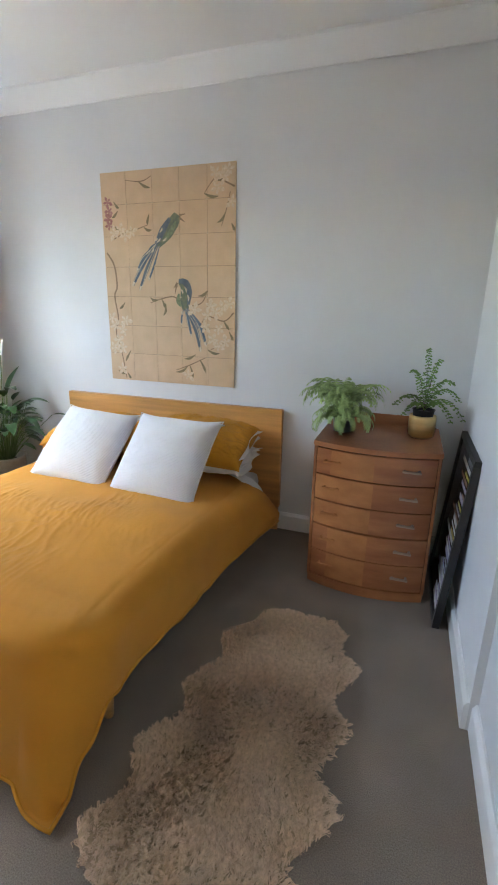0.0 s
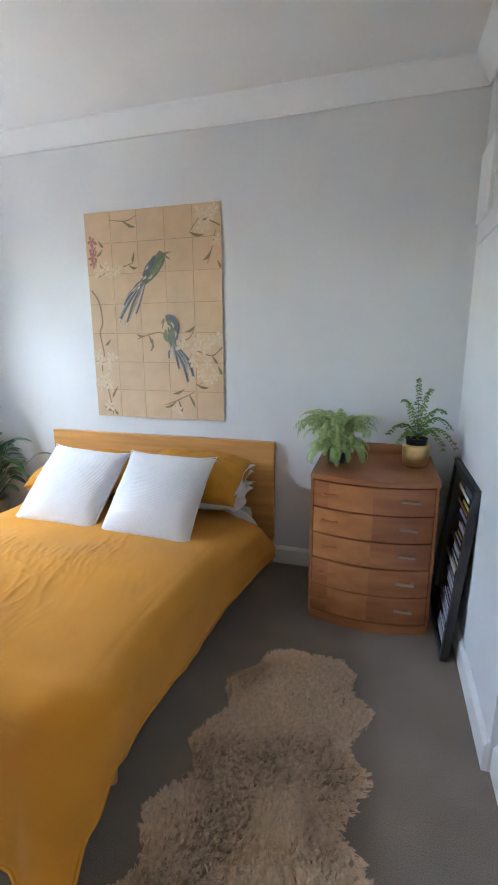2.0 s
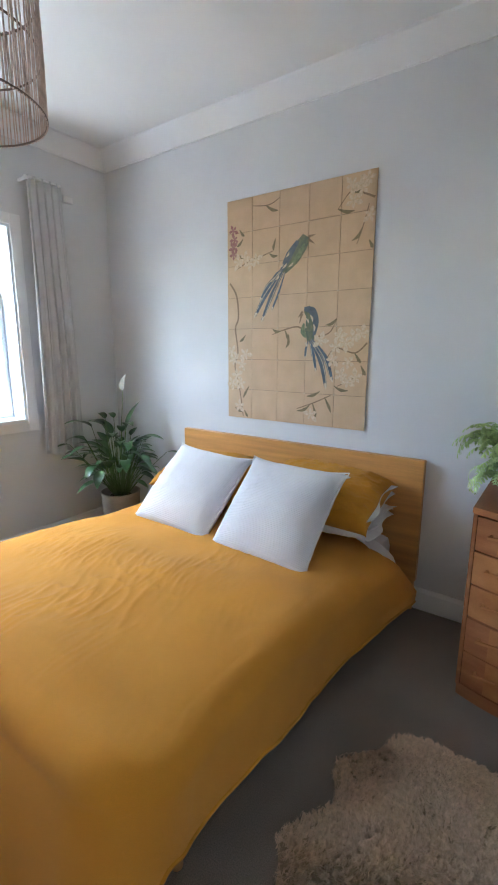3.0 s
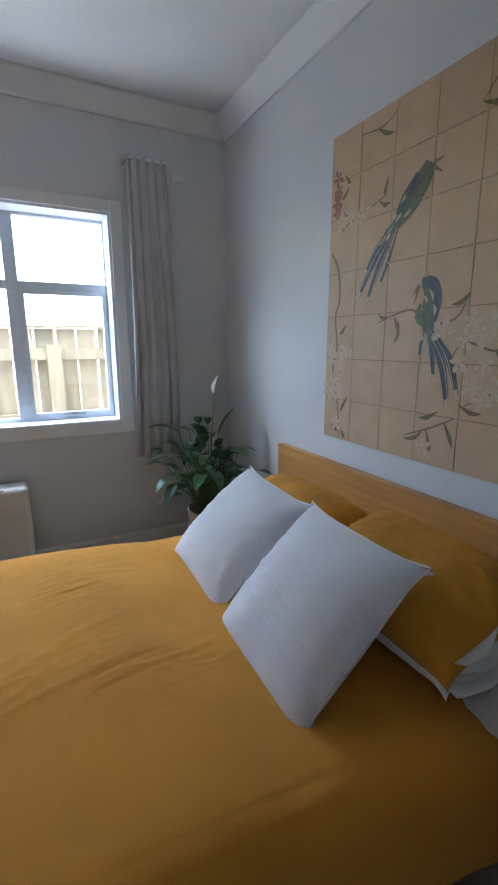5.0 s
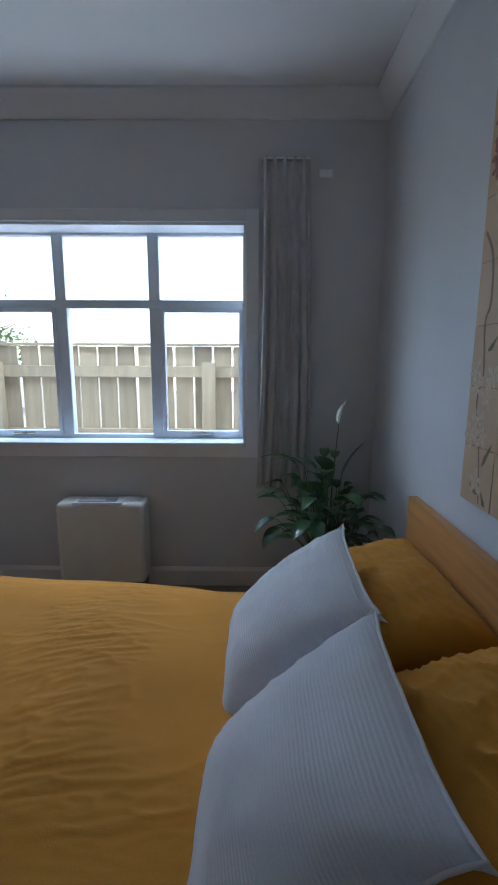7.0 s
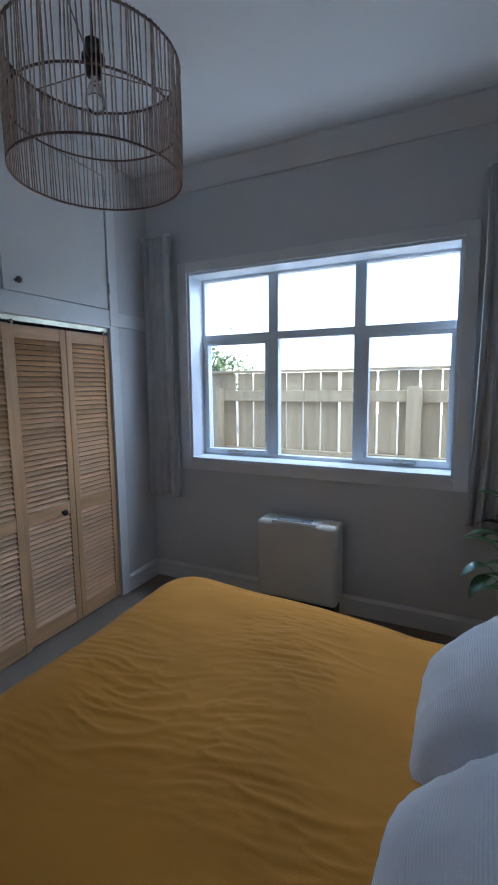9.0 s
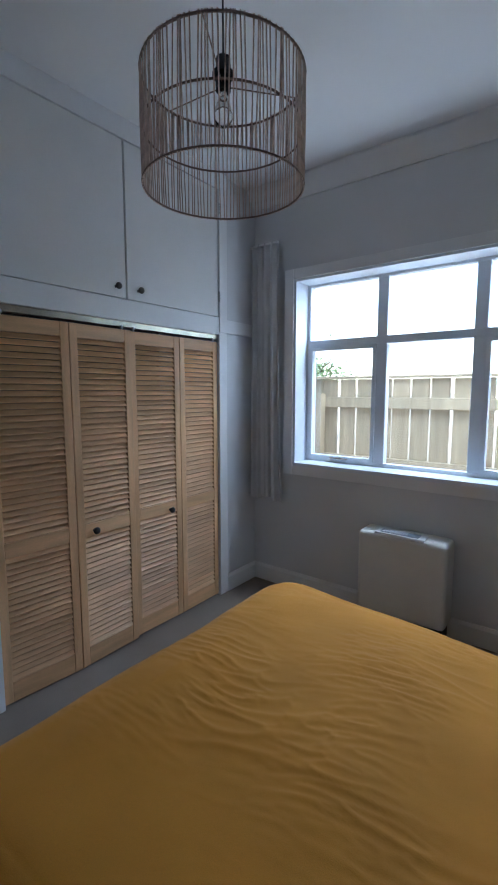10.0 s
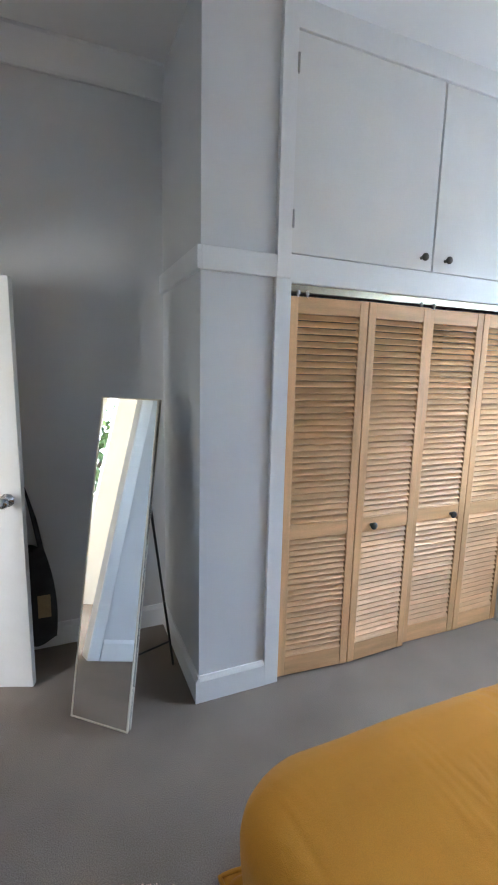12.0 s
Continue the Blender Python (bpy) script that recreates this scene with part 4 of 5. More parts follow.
# sleeping pillows, two deep each side
cushion("pillow", basis((-1.07, 2.625, 0.585), (1, 0.0, 0), (0, 1, 0.10)), cushion_mesh(0.66, 0.42, 0.15, 0.05, 3.0), M_SHEET, "white cotton pillow lying flat under a mustard one", "pillow", "sleeping pillows", (0.30, 0.36, M_SHEET))
cushion("pillow", basis((-1.90, 2.625, 0.585), (1, 0.0, 0), (0, 1, 0.10)), cushion_mesh(0.66, 0.42, 0.15, 0.05, 4.0), M_LINEN, "mustard cotton pillow lying flat by the headboard", "pillow", "sleeping pillows")
cushion("pillow", basis((-1.08, 2.625, 0.680), (1, 0.0, -0.04), (0, 0.9, 0.30)), cushion_mesh(0.70, 0.46, 0.20, 0.04, 9.0, 0.012, 64, 3.0), M_LINEN, "mustard cotton pillow with white inner case showing", "pillow", "sleeping pillows", (0.31, 0.36, M_SHEET))
cushion("pillow", basis((-1.88, 2.63, 0.645), (1, 0.0, 0.02), (0, 0.9, 0.24)), cushion_mesh(0.74, 0.46, 0.19, 0.04, 12.0, 0.012, 64, 3.0), M_LINEN, "mustard cotton pillow propped on the headboard", "pillow", "sleeping pillows")

# ---- bow-front chest of drawers ----
DX0, DX1, DYB, DYF, BOW, DZ = -0.272, 0.367, 2.885, 2.337, 0.065, 0.852
chest = thing("chest_of_drawers", (0.0475, 2.63, 0.0), "bow-fronted walnut-veneer chest of five drawers, worn", "chest of drawers")


def bowed(x0, x1, z0, z1, yb, yf, bow, bevel=0.0, n=40):
    """A block with a curved front between two heights."""
    bm = bmesh.new()
    lo, hi = [], []
    for k in range(n + 1):
        f = k / n
        x = x0 + (x1 - x0) * f
        c = (x - (DX0 + DX1) / 2) / ((DX1 - DX0) / 2)
        y = yf - bow * (1 - c * c)
        lo.append(bm.verts.new((x, y, z0))), hi.append(bm.verts.new((x, y, z1)))
    lo += [bm.verts.new((x1, yb, z0)), bm.verts.new((x0, yb, z0))]
    hi += [bm.verts.new((x1, yb, z1)), bm.verts.new((x0, yb, z1))]
    k = len(lo)
    for i in range(k):
        bm.faces.new((lo[i], lo[(i + 1) % k], hi[(i + 1) % k], hi[i]))
    bm.faces.new(lo[::-1]), bm.faces.new(hi)
    if bevel:
        bmesh.ops.bevel(bm, geom=[e for e in bm.edges if abs(e.verts[0].co.z - e.verts[1].co.z) < 1e-5], offset=bevel, segments=2, affect="EDGES", profile=0.5)
    return bm


part("carcass", bowed(DX0 + 0.004, DX1 - 0.004, 0.05, 0.826, DYB, DYF + 0.018, BOW), M_DARK, chest, "dark inner carcass")
for xa, xb in ((DX0, DX0 + 0.016), (DX1 - 0.016, DX1)):
    part("side_panel", boxes((xa, xb, DYF - 0.008, DYB, 0.05, 0.826), bevel=0.003), M_VENEER, chest)
part("top", bowed(DX0 - 0.004, DX1 + 0.004, 0.826, DZ, DYB + 0.003, DYF - 0.010, BOW, 0.004), M_VENEER, chest)
part("plinth", bowed(DX0 + 0.004, DX1 - 0.004, 0.0, 0.055, DYB, DYF + 0.004, BOW, 0.003), M_VENEER, chest, "dark worn plinth")
b = boxes((-0.16, 0.33, 2.862, 2.882, DZ, DZ + 0.062))
bmesh.ops.bevel(b, geom=[e for e in b.edges if abs(e.verts[0].co.z - e.verts[1].co.z) < 1e-5 and abs(e.verts[0].co.x - e.verts[1].co.x) < 1e-5 and e.verts[0].co.z > DZ + 0.03], offset=0.04, segments=6, affect="EDGES", profile=0.5)
part("upstand", b, M_VENEER, chest)
z = 0.062
rng = random.Random(5)
for k, hgt in enumerate((0.158, 0.154, 0.145, 0.146, 0.146)):
    x0, x1 = DX0 + 0.018, DX1 - 0.018
    dy = (0.0, -0.004, 0.002, 0.0, -0.002)[k]
    d = part("drawer", bowed(x0, x1, z + 0.0028, z + hgt - 0.0028, DYF + 0.03, DYF + dy, BOW, 0.002), M_VENEER, chest)
    # a lighter veneer leaf let into the face
    xa = x0 + (0.09, 0.09, 0.0, 0.0, 0.08)[k]
    part("veneer_leaf", bowed(xa, x0 + 0.30 + rng.uniform(-0.01, 0.01), z + 0.006, z + hgt - 0.006, DYF + 0.02, DYF + dy - 0.0012, BOW), M_VENEER_L, d)
    for hx in (-0.165, 0.232):
        c = (hx - (DX0 + DX1) / 2) / ((DX1 - DX0) / 2)
        hy = DYF + dy - BOW * (1 - c * c)
        zz = z + hgt * 0.56
        part("handle", boxes((hx - 0.045, hx + 0.045, hy - 0.026, hy - 0.014, zz - 0.006, zz + 0.006), (hx - 0.040, hx - 0.028, hy - 0.016, hy + 0.012, zz - 0.005, zz + 0.005), (hx + 0.028, hx + 0.040, hy - 0.016, hy + 0.012, zz - 0.006, zz + 0.006), bevel=0.003), M_ACRYL if hx > 0 else M_VENEER_L, d, "pale plastic bar handle")
    z += hgt + 0.002

# framed poster leaning between the chest and the wall
pf = thing("picture_frame", (0.41, 2.14, 0.0), "black-framed dark collage poster leaning against the wall", "picture frame")
pf.rotation_euler = (0, radians(4.6), 0)
FL, FH = 0.60, 0.89
for y0, y1, z0, z1 in ((0, FL, 0, 0.03), (0, FL, FH - 0.03, FH), (0, 0.03, 0.03, FH - 0.03), (FL - 0.03, FL, 0.03, FH - 0.03)):
    part("frame_bar", boxes((0, 0.035, y0, y1, z0, z1), bevel=0.002), M_DARK, pf, local=True)
part("poster", boxes((0.008, 0.012, 0.03, FL - 0.03, 0.03, FH - 0.03)), M_POSTER, pf, local=True)
rng = random.Random(11)
PCOL = [mat("poster_ink", c, 0.3, var=0.1, scale=20, bump=0) for c in ((0.7, 0.68, 0.66), (0.42, 0.36, 0.5), (0.6, 0.45, 0.05), (0.35, 0.12, 0.06), (0.15, 0.15, 0.17))]
for k in range(26):
    z0 = 0.06 + k * 0.0305
    y0 = 0.045 + rng.uniform(0, 0.04)
    part("poster_patch", boxes((0.0065, 0.0078, y0, y0 + rng.uniform(0.06, 0.3), z0, z0 + rng.uniform(0.012, 0.028))), PCOL[k % 2 if k < 13 else rng.choice((0, 1, 2, 3, 4))], pf, local=True)


# ---- plants ----
def leaf_blade(length, width, bend, fold=0.25, n=7):
    """A pointed leaf along +y, arching down by bend, folded along its rib."""
    bm = bmesh.new()
    rows = []
    ang, y, z = 0.0, 0.0, 0.0
    for k in range(n + 1):
        f = k / n
        w = width * 0.5 * (math.sin(math.pi * min(1, f ** 0.75)) ** 0.8 + 0.02)
        rows.append([bm.verts.new((-w, y, z + fold * w)), bm.verts.new((0, y, z)), bm.verts.new((w, y, z + fold * w))])
        ang -= bend / n
        y += math.cos(ang) * length / n
        z += math.sin(ang) * length / n
    for a, b in zip(rows, rows[1:]):
        bm.faces.new((a[0], a[1], b[1], b[0])), bm.faces.new((a[1], a[2], b[2], b[1]))
    return bm


# peace lily in the corner
LX, LY = -2.77, 2.58
lily = thing("peace_lily", (LX, LY, 0.0), "peace lily with glossy leaves, one white bloom, stone pot", "potted plant")
part("pot", lathe([(0.11, 0), (0.13, 0.02), (0.145, 0.36), (0.15, 0.38), (0.135, 0.38), (0.13, 0.345)], (LX, LY, 0), 32), M_POT, lily, smooth=True)
part("soil", lathe([(0.128, 0.33), (0.06, 0.352)], (LX, LY, 0), 20), M_SOIL, lily)
rng = random.Random(21)
LEAVES = [solid("leaf", leaf_blade(L, W, B, 0.3), M_LILY, True) for L, W, B in ((0.25, 0.105, 0.8), (0.21, 0.095, 1.2), (0.29, 0.11, 1.0), (0.24, 0.085, 0.45))]
for k in range(120):
    a = rng.uniform(0, 2 * math.pi)
    lean = rng.uniform(0.05, 0.78)
    L = rng.uniform(0.20, 0.62) * (1 - 0.25 * lean)
    base = Vector((LX + 0.05 * math.cos(a), LY + 0.05 * math.sin(a), 0.35))
    tip = base + Vector((math.cos(a) * L * math.sin(lean), math.sin(a) * L * math.sin(lean), L * math.cos(lean)))
    if tip.y > YN - 0.14 or tip.x < XW + 0.10:
        continue
    b = bmesh.new()
    tube(b, [base, (base + tip) / 2 + Vector((0, 0, 0.02)), tip], 0.0035, 5, 0.002)
    part("stalk", b, M_STEM, lily, smooth=True)
    me = LEAVES[rng.randrange(4)]
    pitch = 62 - 72 * lean + rng.uniform(-12, 12)
    s = rng.uniform(0.52, 0.80)
    if math.sin(a) > 0.3:
        s *= 0.75
    piece("leaf", me, lily, Matrix.Translation(tip - Vector((LX, LY, 0))) @ Matrix.Rotation(a - math.pi / 2 + rng.uniform(-0.4, 0.4), 4, "Z") @ Matrix.Rotation(radians(pitch), 4, "X") @ Matrix.Scale(s, 4))
b = bmesh.new()
tube(b, [(LX, LY, 0.35), (LX + 0.03, LY + 0.01, 0.8), (LX + 0.05, LY + 0.03, 1.16)], 0.004, 6, 0.003)
part("flower_stalk", b, M_STEM, lily, smooth=True)
piece("spathe", solid("spathe", leaf_blade(0.13, 0.06, 0.25, 0.6), M_SPATHE, True), lily, Matrix.Translation((0.05, 0.03, 1.15)) @ Matrix.Rotation(radians(82), 4, "X"))
piece("leaf", LEAVES[3], lily, Matrix.Translation((0.03, 0.06, 0.86)) @ Matrix.Rotation(radians(-20), 4, "Z") @ Matrix.Rotation(radians(75), 4, "X"))
b = bmesh.new()
tube(b, [(LX, LY, 0.35), (LX + 0.02, LY + 0.03, 0.65), (LX + 0.03, LY + 0.06, 0.87)], 0.004, 6, 0.003)
part("stalk", b, M_STEM, lily, smooth=True)

# boston fern on the chest
FX, FY = -0.165, 2.60
fern = thing("fern", (FX, FY, DZ), "bushy bright green fern in a small dark pot on the chest", "potted plant")
part("pot", lathe([(0.05, 0), (0.062, 0.08), (0.064, 0.085), (0.05, 0.075)], (FX, FY, DZ), 24), M_BLACK, fern, smooth=True)
rng = random.Random(31)
for k in range(130):
    a = rng.uniform(0, 2 * math.pi)
    L = rng.uniform(0.27, 0.39) * (1 if k % 3 else 0.65)
    el = rng.uniform(1.15, 1.57) if k % 3 else rng.uniform(0.2, 0.9)
    bm = bmesh.new()
    p = Vector((FX, FY, DZ + 0.085)) + Vector((math.cos(a), math.sin(a), 0)) * 0.025
    pts = []
    n = 17
    droop = rng.uniform(2.6, 4.0)
    for i in range(n):
        pts.append(p.copy())
        e = el - droop * (i / n) ** 1.9
        p += Vector((math.cos(a) * math.cos(e), math.sin(a) * math.cos(e), math.sin(e))) * L / n
        p.z = max(p.z, DZ + 0.012)
        p.y = min(p.y, YN - 0.02)
    side = Vector((-math.sin(a), math.cos(a), 0))
    for i in range(n - 1):
        d = pts[i + 1] - pts[i]
        for s in (-1, 1):
            if i < 1:
                continue
            ll = 0.024 * math.sin(math.pi * (0.12 + 0.85 * i / n)) ** 0.7
            w = d * 0.40
            o = side * s * ll + d * 0.35 + Vector((0, 0, -0.006 - rng.uniform(0, 0.006)))
            q = pts[i]
            bm.faces.new([bm.verts.new(v) for v in (q - w, q + o * 0.6 - w * 0.8, q + o, q + o * 0.6 + w, q + w)])
        u = side * 0.0012
        bm.faces.new([bm.verts.new(v) for v in (pts[i] - u, pts[i] + u, pts[i + 1] + u, pts[i + 1] - u)])
    part("frond", bm, M_FERN, fern)

# small-leaved plant in a brass pot
BX, BY = 0.262, 2.64
bp = thing("potted_plant", (BX, BY, DZ), "airy small-leaved plant in a rounded brass pot", "potted plant")
part("pot", lathe([(0.052, 0), (0.066, 0.012), (0.073, 0.06), (0.072, 0.11), (0.069, 0.125), (0.064, 0.125), (0.064, 0.09)], (BX, BY, DZ), 36), M_BRASS, bp, "brushed brass cover pot", smooth=True)
part("inner_pot", lathe([(0.045, 0.07), (0.058, 0.155), (0.061, 0.157), (0.052, 0.14)], (BX, BY, DZ), 28), M_BLACK, bp, "black plastic nursery pot")
rng = random.Random(41)
for ax, ay, hh, bend in ((-0.01, 0.02, 0.36, 0.02), (0.17, 0.0, 0.27, 0.19), (0.20, -0.03, 0.20, 0.22), (-0.15, -0.02, 0.20, 0.16), (0.12, -0.08, 0.30, 0.12), (-0.08, 0.05, 0.30, 0.08), (0.15, 0.06, 0.15, 0.20), (-0.10, -0.08, 0.14, 0.14), (0.05, -0.03, 0.34, 0.05)):
    stem = []
    for i in range(19):
        f = i / 18
        stem.append(Vector((min(BX + ax * f ** 1.3, XE - 0.03), BY + ay * f, DZ + 0.14 + hh * 1.25 * f - (hh * 0.25 + bend) * f ** 2.6)))
    fr = part("frond", tube(bmesh.new(), stem, 0.0018, 5, 0.0006), M_TWIG, bp)
    b = bmesh.new()
    side = Vector((ay - 0.4, 0.5 - ax, 0.0)).normalized()
    for i in range(4, 19):
        for s in (-1, 1):
            reach = 0.026 * (1 - 0.75 * (i - 4) / 15) + 0.008
            out = (side * s * 0.6 + Vector((s * 0.8, 0, -0.25 + rng.uniform(-0.2, 0.2)))).normalized()
            for q in range(1 + int(reach / 0.013)):
                c = stem[i] + out * (0.006 + 0.0125 * q) + Vector((rng.uniform(-1, 1), rng.uniform(-1, 1), rng.uniform(-1, 1))) * 0.0025
                nrm = Vector((rng.uniform(-0.4, 0.4), -0.7 + rng.uniform(-0.3, 0.3), rng.uniform(0.3, 0.9))).normalized()
                t1 = nrm.cross(Vector((0.2, 0.9, 0.3))).normalized()
                t2 = nrm.cross(t1)
                rr = rng.uniform(0.0038, 0.0060)
                b.faces.new([b.verts.new(c + rr * (t1 * math.cos(w) * 1.3 + t2 * math.sin(w))) for w in [m * math.pi / 3 for m in range(6)]])
    part("foliage", b, M_MAID, fr)

# ---- pendant lamp ----
PX, PY, PR, PZ0, PZ1 = -1.545, 1.112, 0.254, 2.128, 2.450
lamp = thing("pendant_lamp", (PX, PY, PZ0), "drum pendant shade of brown paper cords on wire rings, unlit", "pendant lamp")
shade = part("shade", ring(ring(ring(bmesh.new(), (PX, PY, PZ0), PR, 0.0032), (PX, PY, (PZ0 + PZ1) / 2 + 0.004), PR - 0.003, 0.0032), (PX, PY, PZ1), PR, 0.0038), M_RING, lamp, "dark cord-wrapped wire rings", smooth=True)
rng = random.Random(51)
CORDS = []
for k in range(6):
    b = bmesh.new()
    s = rng.uniform(-0.008, 0.008)
    tube(b, [(0, 0.0, -0.006), (0.002, s * 0.5 + rng.uniform(-0.002, 0.002), (PZ1 - PZ0) * 0.5), (0, s, PZ1 - PZ0 + 0.007)], 0.0021, 5)
    CORDS.append(solid("cord", b, M_RATTAN, True))
for k in range(132):
    a = 2 * math.pi * (k + rng.uniform(-0.22, 0.22)) / 132
    piece("cord", CORDS[k % 6], shade, Matrix.Translation((PR * math.cos(a), PR * math.sin(a), 0)) @ Matrix.Rotation(a, 4, "Z"))
b = bmesh.new()
for k in range(3):
    a = k * 2.094 + 0.5
    tube(b, [(PX + 0.02 * math.cos(a), PY + 0.02 * math.sin(a), 2.43), (PX + PR * math.cos(a), PY + PR * math.sin(a), PZ1)], 0.002, 5)
part("spider", b, M_RING, lamp)
part("socket", lathe([(0.012, 0.10), (0.022, 0.095), (0.024, 0.055), (0.034, 0.052), (0.034, 0.042), (0.024, 0.040), (0.023, 0.0), (0.018, -0.005)][::-1], (PX, PY, 2.415), 20), M_BLACK, lamp, "black bulb socket", smooth=False)
part("bulb", lathe([(0.012, 0.0), (0.014, -0.02), (0.028, -0.055), (0.030, -0.075), (0.022, -0.098), (0.006, -0.106)][::-1], (PX, PY, 2.415), 20), M_BULB, lamp, "clear glass bulb", smooth=True)
b = bmesh.new()
tube(b, [(PX, PY, 2.51), (PX, PY, ZC)], 0.003, 6)
part("flex", b, M_BLACK, lamp)
part("ceiling_rose", lathe([(0.05, -0.001), (0.048, -0.02), (0.02, -0.035), (0.005, -0.038)][::-1], (PX, PY, ZC), 24), M_TRIM, lamp, smooth=True)

# ---- sheepskin rug ----
rug = thing("sheepskin_rug", (-0.26, 1.2, 0.0), "shaggy tan sheepskin rug lying on the carpet", "rug")


def rug_point(s, c):
    """A place on the pelt: s from foot to head, c across; scalloped legs on both edges, round ends."""
    y = 0.645 + 1.345 * s
    left = -0.515 - 0.11 * (1.66 - y) - 0.038 * math.cos(2 * math.pi * (y - 1.10) / 0.31)
    right = 0.052 - 0.05 * max(0, 1.0 - y) / 0.3 + 0.040 * math.cos(2 * math.pi * (y - 1.38) / 0.305) + 0.010 * math.sin(y * 41)
    mid = (left + right) / 2 + 0.02 * max(0, y - 1.8)
    return mid + c * (right - left) / 2 * (1 - (2 * s - 1) ** 8) ** 0.5, y


def rug_height(s, c):
    return 0.026 * (1 - abs(c) ** 4) * (1 - abs(2 * s - 1) ** 10)


part("pelt", sheet(lambda u, v: (*rug_point(v, 2 * u - 1), rug_height(v, 2 * u - 1) + 0.003), 24, 60), M_PELT, rug, smooth=True)
rg = np.random.RandomState(7)
verts, faces = [], []
for k in range(9600):
    # one lock of wool: strands that rise apart and meet at a curled tip
    s, c = rg.uniform(0.002, 0.998), rg.uniform(-1, 1)
    x, y = rug_point(s, c)
    z = rug_height(s, c)
    a = 0.9 + 3.4 * noise.noise((x * 4, y * 4, 1.7)) + rg.normal(0, 0.55)
    edge = max(abs(c), abs(2 * s - 1) ** 3) ** 6
    L = rg.uniform(0.026, 0.046) * (1 - 0.25 * edge)
    lie = rg.uniform(0.25, 0.8)
    tx = x + math.cos(a) * L * lie + edge * np.sign(c) * 0.012
    ty = y + math.sin(a) * L * lie + edge * (1 if s > 0.5 else -1) * (abs(2 * s - 1) > 0.8) * 0.014
    tz = z + L * (0.85 - 0.45 * lie) * (1 - 0.45 * edge) + 0.008 * noise.noise((x * 11, y * 11, 4.0))
    curl = rg.uniform(-0.010, 0.010)
    for q in range(8):
        b1, b2 = rg.normal(0, 0.0062, 2)
        px, py = x + b1, y + b2
        e1, e2, e3 = rg.normal(0, 0.0030, 3)
        mx, my, mz = px * 0.45 + tx * 0.55 - math.sin(a) * curl, py * 0.45 + ty * 0.55 + math.cos(a) * curl, z * 0.25 + tz * 0.75 + e3
        wx, wy = -math.sin(a + b1 * 90) * 0.0017, math.cos(a + b1 * 90) * 0.0017
        i = len(verts)
        verts += [(px - wx, py - wy, z), (px + wx, py + wy, z), (mx - wx, my - wy, mz), (mx + wx, my + wy, mz), (tx + e1, ty + e2, tz + e3)]
        faces += [(i, i + 1, i + 3, i + 2), (i + 2, i + 3, i + 4)]
me = bpy.data.meshes.new("fur")
me.from_pydata((np.array(verts) - np.array((-0.26, 1.2, 0.0))).tolist(), [], faces)
me.materials.append(M_FUR)
fur = new("fur", me)
fur.parent = rug
tagged(fur, "shaggy tan wool pile", kind="stuff")

# ---- outside the window ----
structure("ground", boxes((-300, 300, -300, 300, -0.5, -0.4)), M_GRASS, "dry gravel and grass yard", "ground")
# roof slab out of view, added so its eave shades window and fence
structure("sun_shade_roof", boxes((-3.75, 3.2, -2.2, 3.5, 3.12, 3.3)), M_ROOF, "unseen grey sheet roof, added to keep the sun off the window side", "roof")
fence = thing("fence", (-4.2, 1.0, -0.4), "unpainted timber paling fence with gaps, rails and posts", "fence")
BOARD = solid("board", boxes((-0.009, 0.009, -0.074, 0.074, 0, 1.995), bevel=0.002), M_PINE)
rng = random.Random(61)
for k in range(-22, 34):
    piece("board", BOARD, fence, Matrix.Translation((-0.05 + rng.uniform(-0.003, 0.003), 0.765 + k * 0.1645 - 1.0 + rng.uniform(-0.004, 0.004), rng.uniform(-0.006, 0.0))) @ Matrix.Rotation(rng.uniform(-0.006, 0.006), 4, "X"))
for z0, z1 in ((1.335, 1.43), (0.80, 0.90), (-0.15, -0.06)):
    part("rail", boxes((-4.239, -4.195, -2.8, 6.3, z0, z1), bevel=0.004), M_PINE, fence)
for y in (-1.75, 0.02, 1.80, 3.6, 5.4):
    part("post", boxes((-4.193, -4.10, y - 0.055, y + 0.055, -0.4, 1.46), bevel=0.005), M_PINE, fence)
part("capping", boxes((-4.29, -4.19, -2.8, 6.3, 1.596, 1.618), bevel=0.004), M_PINE, fence)


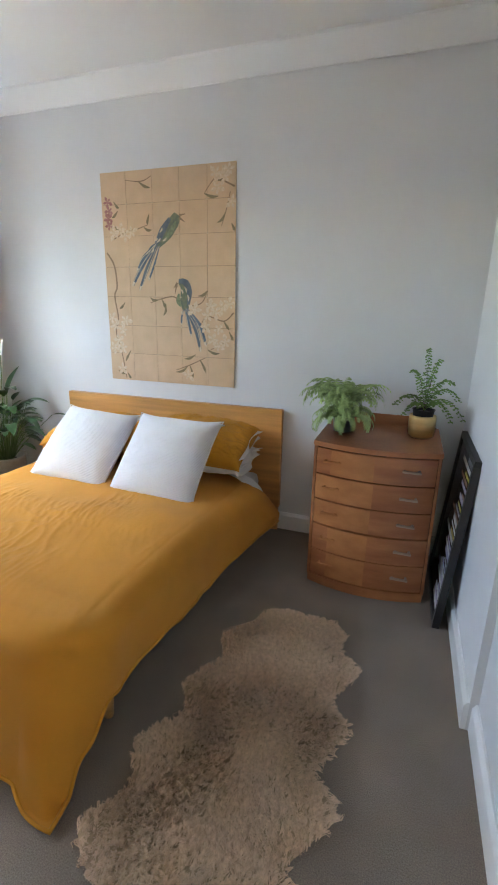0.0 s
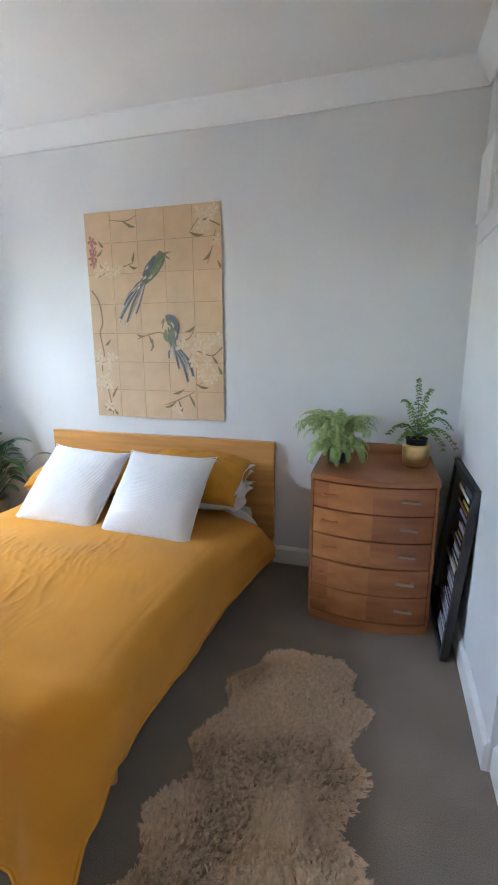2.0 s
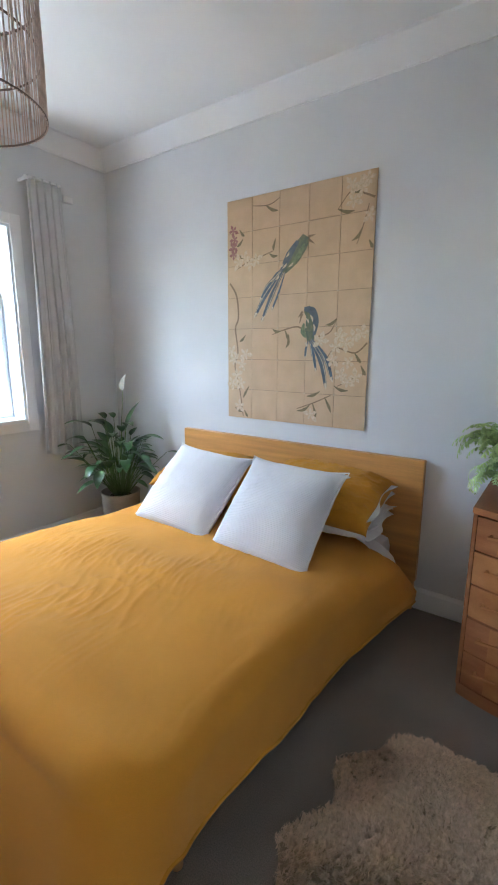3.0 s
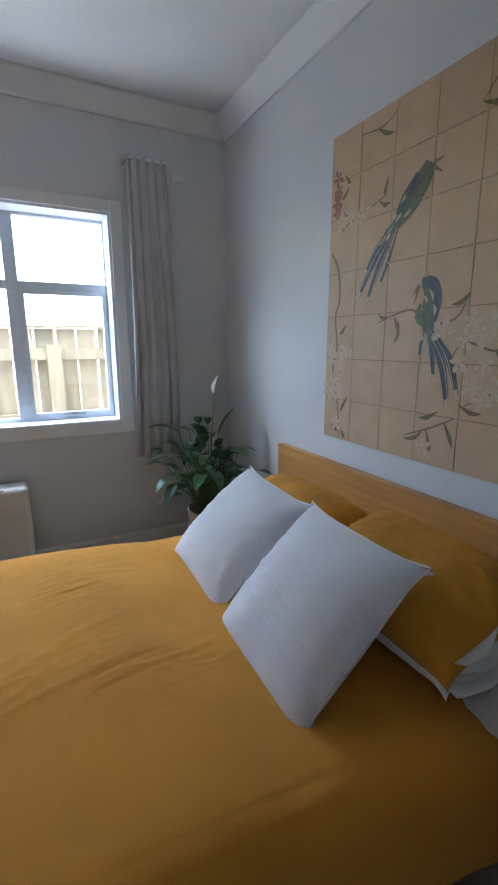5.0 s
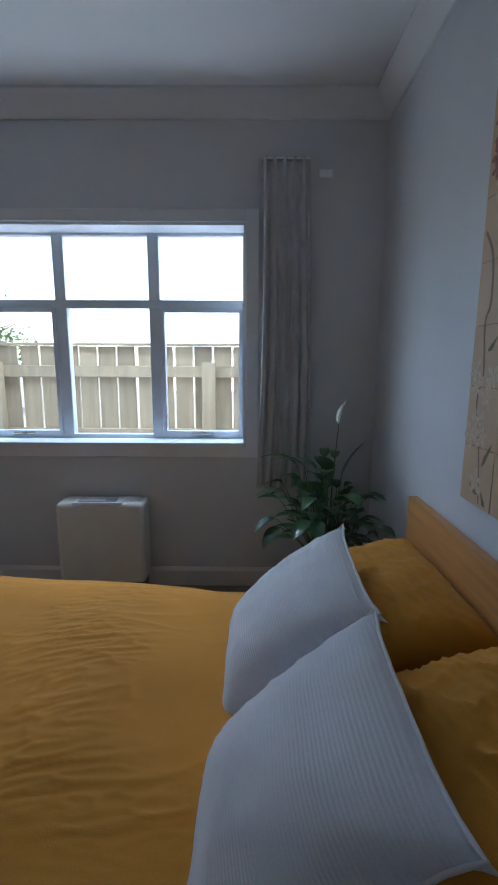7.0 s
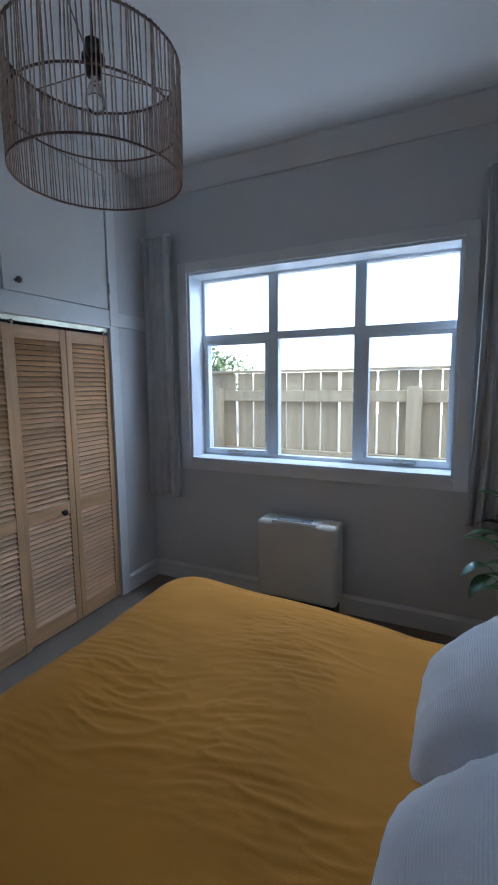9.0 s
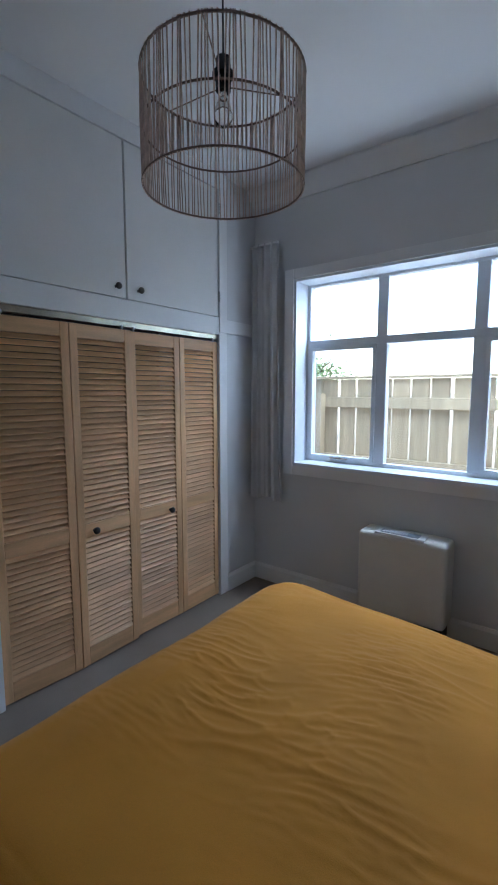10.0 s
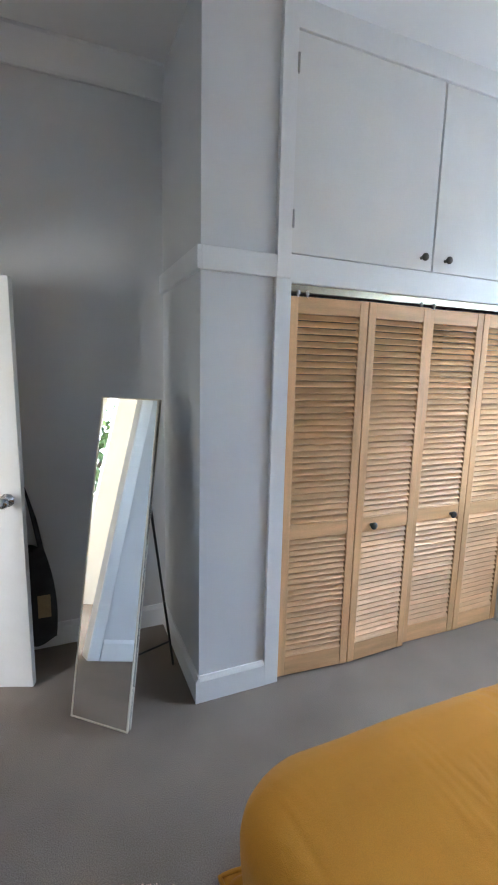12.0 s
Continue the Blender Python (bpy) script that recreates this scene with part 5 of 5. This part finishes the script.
def tree(x, y, h, r, seed):
    t = thing("tree", (x, y, -0.4), "leafy green garden tree beyond the fence", "tree")
    b = bmesh.new()
    rng = random.Random(seed)
    tube(b, [(x, y, -0.4), (x + 0.05, y, h * 0.4), (x, y + 0.05, h - r * 0.5)], 0.12, 8, 0.04)
    for k in range(7):
        a = k * 0.9
        tube(b, [(x, y, h * 0.45 + k * 0.1), (x + math.cos(a) * r * 0.5, y + math.sin(a) * r * 0.5, h - r * 0.6 + 0.1 * k), (x + math.cos(a) * r * 0.8, y + math.sin(a) * r * 0.8, h - r * 0.3)], 0.05, 6, 0.015)
    part("trunk", b, M_BARK, t, smooth=True)
    b = bmesh.new()
    for k in range(70):
        d = Vector((rng.gauss(0, 1), rng.gauss(0, 1), rng.gauss(0, 0.8))).normalized() * r * rng.uniform(0.35, 1.0)
        c = Vector((x, y, h - r * 0.7)) + d
        for q in range(26):
            p = c + Vector((rng.gauss(0, 1), rng.gauss(0, 1), rng.gauss(0, 1))) * r * 0.13
            u = Vector((rng.uniform(-1, 1), rng.uniform(-1, 1), rng.uniform(-1, 1))) * r * 0.055
            w = u.cross(Vector((rng.uniform(-1, 1), rng.uniform(-1, 1), 1))).normalized() * r * 0.03
            b.faces.new([b.verts.new(v) for v in (p - u, p + w, p + u, p - w)])
    tagged(part("crown", b, M_TREE, t), kind="stuff")


tree(-15.0, -6.6, 3.1, 1.5, 71)
tree(5.2, 0.85, 2.9, 1.6, 72)
house = thing("neighbour_house", (-30, 0.5, -0.4), "distant house with a pale blue-grey gable roof", "house")
part("wall", boxes((-34, -28, -3.0, 1.5, -0.4, 1.9)), M_CREAM, house)
b = bmesh.new()
vs = [b.verts.new(v) for v in ((-34.3, -3.3, 1.9), (-27.7, -3.3, 1.9), (-27.7, 1.8, 1.9), (-34.3, 1.8, 1.9), (-34.3, -0.75, 2.55), (-27.7, -0.75, 2.55))]
for f in ((0, 1, 5, 4), (3, 4, 5, 2), (0, 4, 3), (1, 2, 5), (0, 3, 2, 1)):
    b.faces.new([vs[i] for i in f])
part("roof", b, M_ROOF, house)
